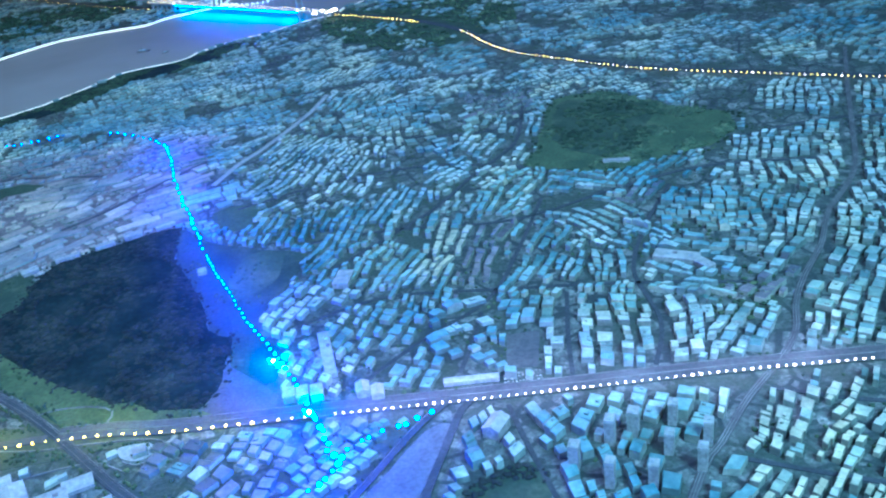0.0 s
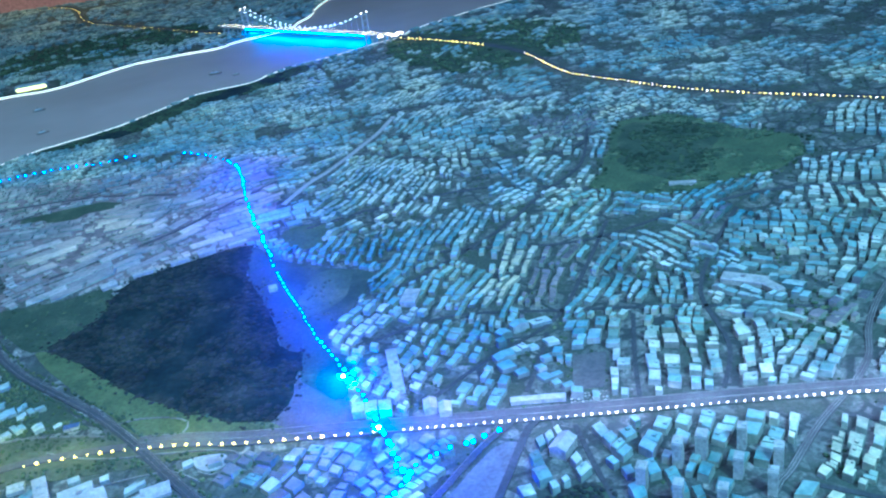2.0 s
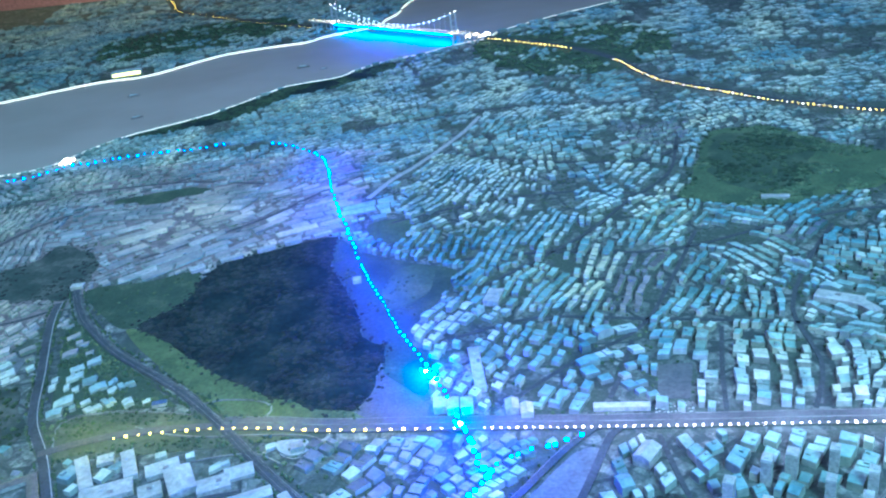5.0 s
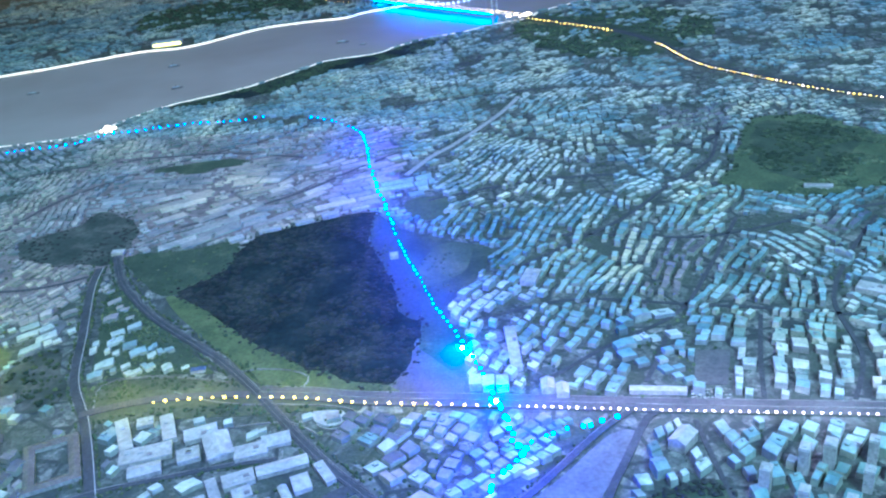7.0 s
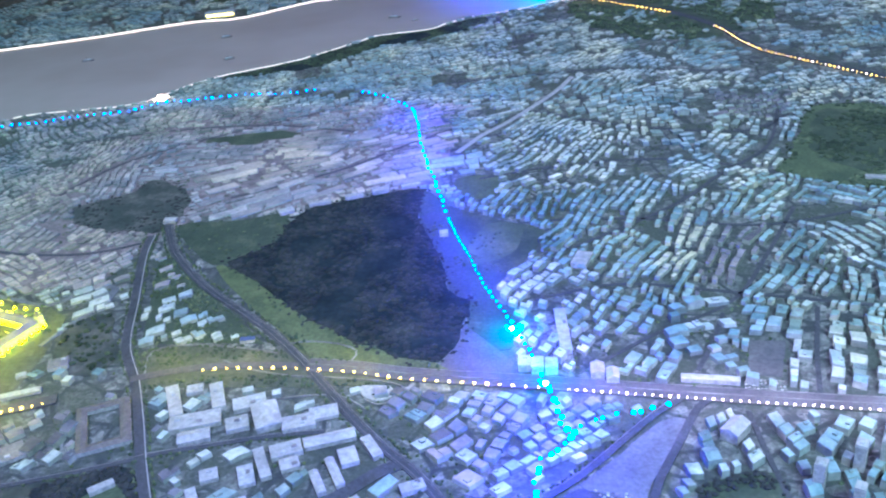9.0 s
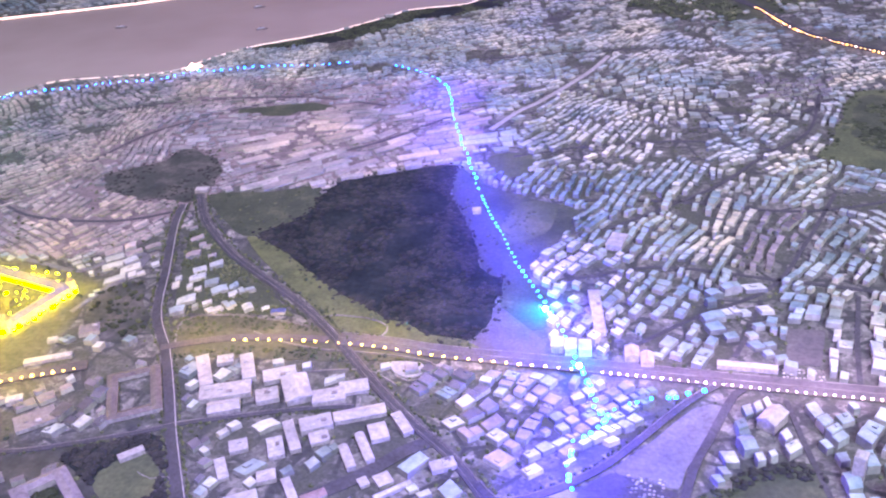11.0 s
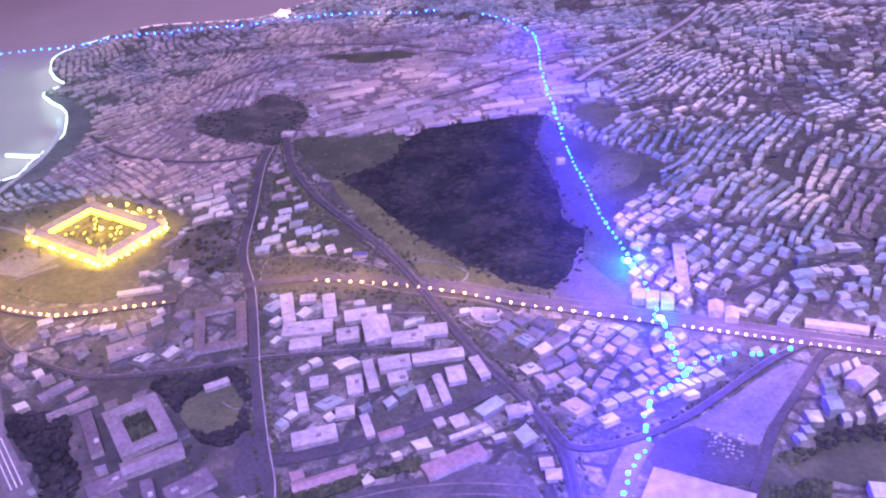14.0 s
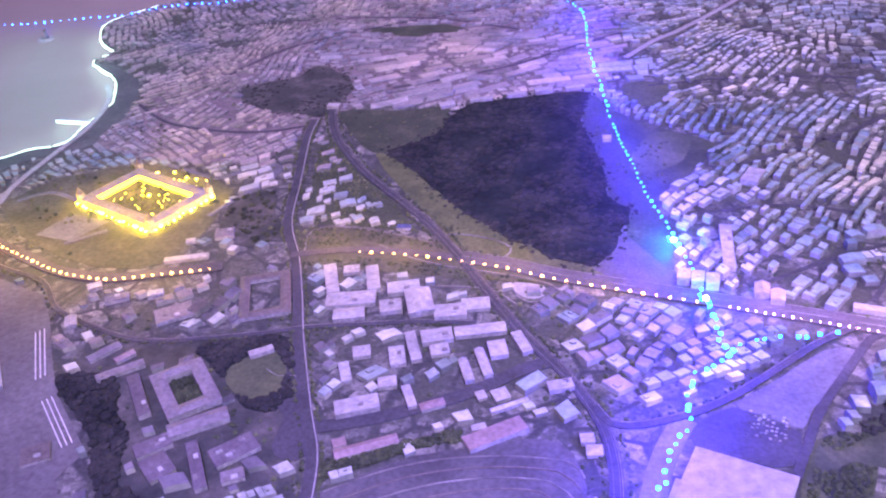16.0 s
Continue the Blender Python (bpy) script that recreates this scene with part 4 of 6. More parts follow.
hall(-0.945, 0.800, 0.104, 0.018, -46, 0.009, "flat", ROOF_PLUM, "long grey workshop wing", 2)
hall(-0.880, 0.800, 0.034, 0.022, 40, 0.008, "flat", ROOF_MUTED, "small grey workshop", 1)
hall(-0.719, 0.913, 0.096, 0.019, 39, 0.009, "ridge", ROOF_ROSE, "long rose-roofed rail shed")
hall(-0.762, 0.908, 0.020, 0.018, 40, 0.008, "flat", ROOF_ROSE, "small rose-roofed rail shed")
hall(-0.547, 0.998, 0.096, 0.030, 47, 0.009, "flat", ROOF_ROSE, "large flat rose-brown depot roof")
hall(-0.548, 1.063, 0.062, 0.008, 44, 0.008, "ridge", ROOF_GREY, "long thin grey shed beside the rails")
hall(-0.569, 1.082, 0.026, 0.024, -48, 0.008, "hip", None, "small pale hip-roofed house")
hall(-0.598, 1.072, 0.018, 0.014, -48, 0.007, "hip", None, "small pale hip-roofed hut")
hall(-0.400, 1.010, 0.022, 0.020, 20, 0.008, "hip", None, "small pale hip-roofed house in the yard")
hall(-0.416, 1.030, 0.020, 0.018, 24, 0.008, "flat", None, "small pale flat house in the yard")
hall(-0.205, 0.975, 0.140, 0.150, -6, 0.012, "flat", ROOF_LILAC, "very large pale flat hall roof beside the blue lights")
hall(-0.275, 0.950, 0.018, 0.080, -4, 0.010, "flat", ROOF_LILAC, "low pale annex of the large hall")
hall(-1.322, 1.280, 0.090, 0.015, 28, 0.008, "flat", None, "long pale shed beside the motorway bend", 1)
hall(-1.300, 1.384, 0.040, 0.034, 30, 0.009, "flat", ROOF_MUTED, "low grey lodge beside the barracks ground", 1)
hall(-1.356, 1.340, 0.020, 0.014, 30, 0.007, "flat", None, "small pale hut beside the barracks ground")
hall(-1.440, 1.140, 0.026, 0.020, 50, 0.010, "ridge", None, "pale gabled store above the port")
hall(-1.366, 1.120, 0.046, 0.020, 40, 0.009, "flat", ROOF_MUTED, "grey store above the port", 1)
hall(-1.300, 1.153, 0.030, 0.018, 35, 0.010, "flat", None, "pale store above the port", 1)
hall(-1.225, 1.112, 0.070, 0.046, 45, 0.008, "flat", ROOF_MUTED, "large pale low hall above the port", 2)
hall(-1.205, 0.740, 0.044, 0.040, 42, 0.006, "flat", ROOF_DARK, "dark square warehouse on the port quay", 1)
hall(-1.400, 1.030, 0.034, 0.020, -48, 0.010, "ridge", ROOF_PALE, "pale warehouse beside the port quay")
hall(-0.305, 1.600, 0.150, 0.022, -78, 0.012, "flat", None, "long pale slab block beside the light string", 2)
hall(-0.362, 1.476, 0.032, 0.023, 98, 0.017, "flat", None, "white apartment block lit cyan by the beacon", 1)
hall(-0.337, 1.473, 0.034, 0.022, 98, 0.018, "flat", None, "white apartment block lit cyan by the beacon", 1)
hall(-0.311, 1.474, 0.034, 0.023, 98, 0.017, "flat", None, "white apartment block lit cyan by the beacon", 1)
hall(-0.227, 1.470, 0.032, 0.024, 98, 0.015, "ridge", ROOF_LILAC, "pink-lit small block at the motorway")
hall(-0.199, 1.456, 0.030, 0.022, 96, 0.015, "ridge", ROOF_LILAC, "pink-lit small block at the motorway")
hall(-1.096, 2.112, 0.040, 0.026, 35, 0.010, "hip", None, "white house at the cemetery's edge", 1)
hall(-1.400, 2.040, 0.034, 0.022, 10, 0.010, "flat", None, "white house at the road fork")
hall(-0.640, 2.005, 0.020, 0.020, 14, 0.010, "flat", None, "small white cube house in the park")
hall(-1.020, 2.165, 0.060, 0.016, 28, 0.009, "flat", None, "bright row along the cemetery wall")
hall(-0.938, 2.212, 0.050, 0.018, 26, 0.010, "flat", None, "bright row along the cemetery wall")
hall(-0.875, 2.250, 0.046, 0.022, 24, 0.012, "flat", None, "bright row along the cemetery wall")
hall(-0.800, 2.290, 0.050, 0.014, 28, 0.009, "ridge", None, "bright row along the cemetery wall")
hall(0.400, 2.368, 0.070, 0.016, -6, 0.010, "flat", None, "bright white long building below the park")
hall(0.425, 1.822, 0.095, 0.034, -26, 0.013, "flat", None, "large pale school block on the hill", 3)
hall(0.470, 1.782, 0.050, 0.024, -62, 0.012, "flat", None, "pale side wing of the hill school", 1)
hall(-0.030, 1.466, 0.100, 0.014, 0, 0.010, "flat", None, "long pale depot along the motorway")
hall(0.005, 1.322, 0.044, 0.030, 60, 0.022, "ridge", None, "angular pale block near the motorway")
hall(-0.295, 1.888, 0.060, 0.036, 80, 0.014, "flat", None, "large pale block in the housing rows", 1)
for tx, ty, tw, th in ((0.183, 1.267, 0.020, 0.050), (0.222, 1.277, 0.022, 0.052), (0.290, 1.298, 0.018, 0.044), (0.331, 1.240, 0.018, 0.048), (0.268, 1.229, 0.018, 0.042),
                       (0.308, 1.186, 0.018, 0.046), (0.166, 1.171, 0.018, 0.050), (0.229, 1.162, 0.018, 0.044), (0.119, 1.215, 0.020, 0.050)):
    hall(tx, ty, tw, tw * 0.8, 70, th, "flat", None, "tall pale tower block on the city model", 1)

hall(-1.560, 0.980, 0.070, 0.028, -40, 0.010, "ridge", ROOF_PALE, "long pale warehouse on the port quay")
hall(-1.420, 0.860, 0.080, 0.026, -40, 0.010, "ridge", ROOF_GREY, "long grey warehouse on the port quay")


def court_block(x, y, length, width, turn, height, wing, cover, name, label):
    """Four wings round an open court: four bodies with a roof each."""
    BUILT_OVER.append(Area(footprint(x, y, length, width, turn)))
    base = place_thing(new(name), x, y, turn, 0.0015)
    for cx, cy, lx, ly in ((0, -width / 2 + wing / 2, length, wing), (0, width / 2 - wing / 2, length, wing),
                           (-length / 2 + wing / 2, 0, wing, width - 2 * wing - 0.0005), (length / 2 - wing / 2, 0, wing, width - 2 * wing - 0.0005)):
        bm = bmesh.new()
        box_into(bm, cx, cy, 0, lx, ly, height * 0.88)
        w = part("wing", bm, FACADE, base)
        bm = bmesh.new()
        a, b, z, r = lx / 2 + 0.001, ly / 2 + 0.001, height * 0.88, height * 1.15
        if lx > ly:
            ridge = ((cx - a + b, cy, r), (cx + a - b, cy, r))
            v = [bm.verts.new(p) for p in ((cx - a, cy - b, z), (cx + a, cy - b, z), (cx + a, cy + b, z), (cx - a, cy + b, z), *ridge)]
            order = ((0, 1, 5, 4), (2, 3, 4, 5), (1, 2, 5), (3, 0, 4))
        else:
            ridge = ((cx, cy - b, r), (cx, cy + b, r))
            v = [bm.verts.new(p) for p in ((cx - a, cy - b, z), (cx + a, cy - b, z), (cx + a, cy + b, z), (cx - a, cy + b, z), *ridge)]
            order = ((1, 2, 5, 4), (3, 0, 4, 5), (0, 1, 4), (2, 3, 5))
        for f in order:
            bm.faces.new([v[i] for i in f])
        part("roof", bm, cover, w)
    return tagged(base, label, "model building")


court_block(-1.068, 0.938, 0.125, 0.088, -38, 0.013, 0.022, ROOF_MUTED, "courtyard_school", "pale courtyard school with dark trees inside")
court_block(-1.088, 1.212, 0.140, 0.095, -58, 0.010, 0.018, ROOF_DARK, "courtyard_depot", "grey courtyard block with a dark yard")
barracks = court_block(-1.577, 1.466, 0.258, 0.172, -13, 0.019, 0.025, ROOF_MUTED, "barracks", "large four-winged barracks lit bright yellow at its foot")
for sx in (-1, 1):
    for sy in (-1, 1):
        bm = bmesh.new()
        box_into(bm, sx * 0.126, sy * 0.083, 0, 0.014, 0.014, 0.030)
        tower = part("corner_tower", bm, FACADE, barracks)
        bm = bmesh.new()
        bmesh.ops.create_cone(bm, cap_ends=True, segments=8, radius1=0.0085, radius2=0.0005, depth=0.016, matrix=Matrix.Translation((sx * 0.126, sy * 0.083, 0.038)))
        part("spire", bm, ROOF_DARK, tower)
# added glowing bands stand in for the light washed over the court walls
for cx, cy, lx, ly in ((0, 0.0595, 0.202, 0.0020), (0, -0.0595, 0.202, 0.0020), (0.1025, 0, 0.0020, 0.116), (-0.1025, 0, 0.0020, 0.116)):
    bm = bmesh.new()
    box_into(bm, cx, cy, 0.003, lx, ly, 0.010)
    part("court_wall_wash", bm, WASH_YELLOW, barracks, "added glowing yellow band for the light-washed court wall")


# ---- houses of the town, district by district ----
rng = random.Random(7)


def house(quad, h, kind, verts, faces, slots):
    """One house block on a plan quad (four corners, anticlockwise): walls that lean in a little, a roof with a parapet step, a bulkhead or a ridge."""
    if kind == "strip":
        a, b, c, d = [Vector(p) for p in quad]
        count = max(2, min(6, round((b - a).length / 0.021)))
        at = 0.0
        for i in range(count):
            end = (i + rng.uniform(0.86, 1.0)) / count
            inset, back = rng.uniform(0, 0.22), 1 - rng.uniform(0, 0.22)
            p0, p1, q0, q1 = a.lerp(b, at), a.lerp(b, end), d.lerp(c, at), d.lerp(c, end)
            house([tuple(p0.lerp(q0, inset)), tuple(p1.lerp(q1, inset)), tuple(p1.lerp(q1, back)), tuple(p0.lerp(q0, back))], h * rng.uniform(0.8, 1.12), "ridge" if rng.random() < 0.2 else "flat", verts, faces, slots)
            at = end + (0.0003 if rng.random() < 0.7 else 0.0024) / max((b - a).length, 0.01)
        return
    if kind in ("row", "ell"):
        a, b, c, d = [Vector(p) for p in quad]
        f = rng.uniform(0.35, 0.65)
        lower, upper = a.lerp(b, f), d.lerp(c, f)
        g = rng.uniform(0.45, 0.75) if kind == "ell" else rng.uniform(0.85, 1.0)
        house([tuple(a), tuple(lower), tuple(upper), tuple(d)], h * rng.uniform(0.8, 1.05), "flat", verts, faces, slots)
        house([tuple(lower), tuple(b), tuple(b.lerp(c, g)), tuple(lower.lerp(upper, g))], h * rng.uniform(0.85, 1.25), "bulkhead" if kind == "row" else "flat", verts, faces, slots)
        return
    k = len(verts)
    cx, cy = sum(p[0] for p in quad) / 4, sum(p[1] for p in quad) / 4

    def ring(s, z):
        return [(cx + (x - cx) * s, cy + (y - cy) * s, z) for x, y in quad]
    if kind == "ridge":
        verts += ring(1, 0) + ring(0.96, h)
        a, b, c, d = ring(0.96, h * 1.28)
        verts += [((a[0] + b[0]) / 2, (a[1] + b[1]) / 2, a[2]), ((c[0] + d[0]) / 2, (c[1] + d[1]) / 2, a[2])]
        for i in range(4):
            j = (i + 1) % 4
            faces.append((k + i, k + j, k + 4 + j, k + 4 + i)), slots.append(1)
        faces += [(k + 4, k + 5, k + 8), (k + 5, k + 6, k + 9, k + 8), (k + 6, k + 7, k + 9), (k + 7, k + 4, k + 8, k + 9)]
        slots += [1, 0, 1, 0]
        return
    verts += ring(1, 0) + ring(0.95, h * 0.93) + ring(0.86, h)
    for level in (0, 4):
        for i in range(4):
            j = (i + 1) % 4
            faces.append((k + level + i, k + level + j, k + level + 4 + j, k + level + 4 + i)), slots.append(1 if level == 0 else 0)
    faces.append((k + 8, k + 9, k + 10, k + 11)), slots.append(0)
    if kind == "bulkhead":
        n = len(verts)
        ox, oy = rng.uniform(-0.25, 0.25), rng.uniform(-0.25, 0.25)
        (ax, ay), (bx, by), (px, py), (dx, dy) = quad
        mx, my = cx + ox * (bx - ax) + oy * (dx - ax), cy + ox * (by - ay) + oy * (dy - ay)
        base = [(mx + (x - cx) * 0.28, my + (y - cy) * 0.28) for x, y in quad]
        verts += [(x, y, h * 0.98) for x, y in base] + [(x, y, h * 0.98 + 0.0035) for x, y in base]
        for i in range(4):
            j = (i + 1) % 4
            faces.append((n + i, n + j, n + 4 + j, n + 4 + i)), slots.append(1)
        faces.append((n + 4, n + 5, n + 6, n + 7)), slots.append(0)


# centre x, y, row direction in degrees, kind of row, row pitch, house length low and high, height low and high, share of plots built
DISTRICTS = []


def district(x, y, turn, style, pitch, short, long, low, high, share):
    """One quarter of the town: rows of houses in one direction round a centre."""
    DISTRICTS.append((x, y, turn, style, pitch, short, long, low, high, share))


# terraces that climb the hill
for x, y, turn in ((-0.37, 1.96, 76), (-0.27, 1.98, 79), (-0.13, 1.86, 74), (-0.04, 2.04, 75), (0.04, 1.90, 71), (0.15, 1.82, 67), (0.17, 2.0, 58), (-0.20, 2.16, 76), (0.02, 2.20, 70), (0.12, 2.20, 62)):
    district(x, y, turn, "strip", 0.025, 0.04, 0.10, 0.0075, 0.0135, 0.98)
for x, y, turn in ((0.28, 2.04, 126), (0.36, 1.92, 134), (0.40, 1.72, 134), (0.22, 2.16, 150)):
    district(x, y, turn, "strip", 0.026, 0.032, 0.075, 0.008, 0.014, 0.98)
for x, y, turn in ((-0.24, 2.42, 74), (-0.03, 2.38, 48), (0.09, 2.62, 67), (-0.38, 2.50, 62), (-0.48, 2.68, 60), (0.55, 2.24, 60)):
    district(x, y, turn, "strip", 0.026, 0.028, 0.070, 0.0075, 0.0125, 0.93)
# larger single blocks between the terraces and the motorway
district(-0.37, 1.76, 60, "block", 0.032, 0.024, 0.034, 0.009, 0.014, 0.85)
district(-0.23, 1.68, 62, "strip", 0.034, 0.03, 0.06, 0.009, 0.014, 0.80)
district(-0.20, 1.55, 62, "block", 0.032, 0.020, 0.034, 0.008, 0.013, 0.84)
district(-0.04, 1.62, 28, "block", 0.034, 0.022, 0.044, 0.008, 0.013, 0.72)
district(0.11, 1.62, 80, "block", 0.032, 0.020, 0.036, 0.008, 0.014, 0.78)
district(0.25, 1.58, 74, "block", 0.032, 0.022, 0.036, 0.009, 0.015, 0.90)
district(0.27, 1.76, 78, "strip", 0.029, 0.04, 0.075, 0.010, 0.015, 0.92)
district(0.39, 1.56, 86, "block", 0.030, 0.020, 0.034, 0.009, 0.015, 0.90)
district(0.50, 1.52, 60, "block", 0.030, 0.020, 0.032, 0.008, 0.014, 0.88)
district(0.55, 1.98, 168, "block", 0.028, 0.018, 0.030, 0.009, 0.016, 0.94)
district(0.50, 1.82, 150, "block", 0.030, 0.022, 0.044, 0.009, 0.015, 0.90)
district(0.62, 1.70, 48, "block", 0.032, 0.020, 0.034, 0.009, 0.016, 0.85)
district(0.72, 1.95, 60, "block", 0.030, 0.018, 0.034, 0.009, 0.017, 0.90)
district(-0.08, 2.72, 14, "block", 0.034, 0.020, 0.036, 0.008, 0.013, 0.75)
district(-0.25, 2.88, 20, "block", 0.030, 0.018, 0.040, 0.007, 0.012, 0.75)
# the low old town: long flat parcels, then small crowded houses
district(-1.20, 2.26, 42, "parcel", 0.034, 0.07, 0.19, 0.0024, 0.0044, 0.98)
district(-1.38, 2.34, 40, "parcel", 0.036, 0.07, 0.20, 0.0024, 0.0044, 0.98)
district(-1.05, 2.42, 36, "parcel", 0.034, 0.06, 0.16, 0.0024, 0.0044, 0.96)
district(-0.90, 2.50, 24, "parcel", 0.030, 0.04, 0.11, 0.003, 0.005, 0.92)
district(-1.20, 2.58, 14, "parcel", 0.030, 0.05, 0.13, 0.003, 0.005, 0.94)
district(-1.50, 2.50, 16, "parcel", 0.028, 0.03, 0.09, 0.003, 0.0055, 0.92)
district(-1.35, 2.80, 12, "strip", 0.026, 0.03, 0.08, 0.0045, 0.0085, 0.92)
district(-1.62, 2.72, 14, "block", 0.024, 0.016, 0.036, 0.0045, 0.008, 0.88)
district(-1.85, 2.45, 100, "block", 0.023, 0.014, 0.036, 0.0045, 0.008, 0.90)
district(-2.05, 2.30, 58, "block", 0.023, 0.014, 0.034, 0.0045, 0.008, 0.90)
district(-1.98, 2.05, 62, "strip", 0.024, 0.03, 0.07, 0.0045, 0.008, 0.92)
district(-1.68, 1.90, 86, "block", 0.023, 0.014, 0.040, 0.0035, 0.0065, 0.93)
district(-1.72, 1.75, 150, "block", 0.023, 0.014, 0.040, 0.0035, 0.0065, 0.93)
district(-1.50, 1.78, 60, "block", 0.023, 0.014, 0.040, 0.0035, 0.0065, 0.90)
district(-1.38, 1.70, 40, "block", 0.034, 0.026, 0.060, 0.005, 0.009, 0.70)
district(-2.25, 2.65, 140, "block", 0.024, 0.015, 0.032, 0.0045, 0.008, 0.88)
district(-1.20, 1.62, 30, "block", 0.038, 0.022, 0.046, 0.0055, 0.0095, 0.62)
district(-1.30, 2.98, 18, "block", 0.023, 0.016, 0.036, 0.0055, 0.0095, 0.90)
district(-1.80, 2.95, 12, "block", 0.023, 0.015, 0.031, 0.0055, 0.0095, 0.88)
# the upper town towards the strait
district(-0.85, 2.85, 34, "block", 0.024, 0.018, 0.048, 0.005, 0.009, 0.90)
district(-0.85, 3.10, 40, "block", 0.024, 0.016, 0.034, 0.006, 0.0105, 0.90)
district(-0.35, 3.30, 64, "block", 0.025, 0.016, 0.034, 0.006, 0.0105, 0.88)
district(0.05, 3.25, 40, "block", 0.027, 0.016, 0.037, 0.006, 0.0105, 0.78)
district(-1.0, 3.6, 30, "block", 0.027, 0.017, 0.034, 0.006, 0.0105, 0.85)
district(-0.45, 3.8, 50, "block", 0.028, 0.017, 0.034, 0.006, 0.0105, 0.65)
district(1.0, 2.0, 80, "block", 0.027, 0.016, 0.030, 0.009, 0.0175, 0.88)
district(0.85, 2.55, 68, "block", 0.026, 0.016, 0.030, 0.008, 0.0155, 0.90)
district(0.80, 2.25, 70, "block", 0.030, 0.018, 0.036, 0.008, 0.0155, 0.90)
district(1.3, 2.4, 72, "block", 0.026, 0.015, 0.030, 0.008, 0.0155, 0.90)
district(0.6, 2.98, 30, "block", 0.024, 0.014, 0.026, 0.006, 0.0125, 0.88)
district(0.2, 3.05, 20, "block", 0.024, 0.014, 0.028, 0.006, 0.0115, 0.80)
district(1.0, 3.4, 30, "block", 0.030, 0.017, 0.037, 0.006, 0.0125, 0.75)
district(0.6, 3.9, 20, "block", 0.031, 0.017, 0.037, 0.006, 0.0125, 0.72)
district(1.6, 3.2, 40, "block", 0.031, 0.017, 0.037, 0.006, 0.0125, 0.75)
district(0.9, 4.8, 25, "block", 0.035, 0.019, 0.041, 0.007, 0.013, 0.70)
district(0.3, 4.7, 35, "block", 0.035, 0.019, 0.041, 0.007, 0.013, 0.70)
district(1.8, 4.6, 40, "block", 0.038, 0.019, 0.044, 0.007, 0.013, 0.65)
district(1.2, 5.8, 20, "block", 0.040, 0.020, 0.044, 0.007, 0.014, 0.60)
# below the motorway
district(0.62, 1.28, 52, "strip", 0.026, 0.03, 0.06, 0.010, 0.016, 0.92)
district(0.52, 1.12, 52, "strip", 0.026, 0.03, 0.06, 0.010, 0.016, 0.92)
district(0.42, 1.32, 50, "block", 0.030, 0.018, 0.028, 0.009, 0.016, 0.94)
district(0.27, 1.30, 60, "block", 0.034, 0.020, 0.034, 0.010, 0.018, 0.94)
district(0.12, 1.18, 105, "block", 0.034, 0.020, 0.036, 0.010, 0.018, 0.94)
district(0.0, 1.30, 120, "block", 0.034, 0.022, 0.036, 0.010, 0.017, 0.90)
district(-0.24, 1.26, 52, "block", 0.030, 0.018, 0.026, 0.008, 0.012, 0.92)
district(-0.37, 1.33, 76, "block", 0.032, 0.018, 0.028, 0.007, 0.011, 0.85)
district(-0.47, 1.24, 60, "block", 0.044, 0.022, 0.040, 0.008, 0.013, 0.66)
district(-0.75, 1.30, 24, "block", 0.036, 0.018, 0.040, 0.006, 0.0095, 0.70)
district(-0.80, 1.12, 65, "block", 0.036, 0.020, 0.042, 0.007, 0.0115, 0.72)
district(-0.62, 1.02, 40, "block", 0.040, 0.018, 0.040, 0.006, 0.010, 0.25)
district(-1.08, 1.22, 75, "block", 0.036, 0.021, 0.038, 0.008, 0.0125, 0.80)
district(-1.27, 1.12, 60, "block", 0.040, 0.021, 0.042, 0.007, 0.0115, 0.50)
district(-1.42, 1.12, 150, "block", 0.040, 0.021, 0.038, 0.007, 0.0115, 0.42)
district(-1.08, 0.88, 48, "block", 0.036, 0.020, 0.044, 0.007, 0.012, 0.45)
district(-0.92, 0.84, 48, "block", 0.034, 0.018, 0.040, 0.006, 0.010, 0.45)
# the far shore
district(-2.4, 4.7, 20, "block", 0.037, 0.020, 0.041, 0.007, 0.0125, 0.80)
district(-3.2, 4.6, 150, "block", 0.037, 0.020, 0.041, 0.007, 0.0125, 0.80)
district(-3.4, 5.6, 20, "block", 0.040, 0.020, 0.044, 0.007, 0.013, 0.75)
district(-2.4, 5.7, 60, "block", 0.040, 0.020, 0.044, 0.007, 0.013, 0.70)
district(-1.6, 5.6, 40, "block", 0.040, 0.020, 0.044, 0.007, 0.013, 0.70)
district(-1.6, 6.6, 40, "block", 0.044, 0.020, 0.044, 0.007, 0.013, 0.60)
district(-3.2, 6.6, 20, "block", 0.044, 0.020, 0.044, 0.007, 0.013, 0.60)

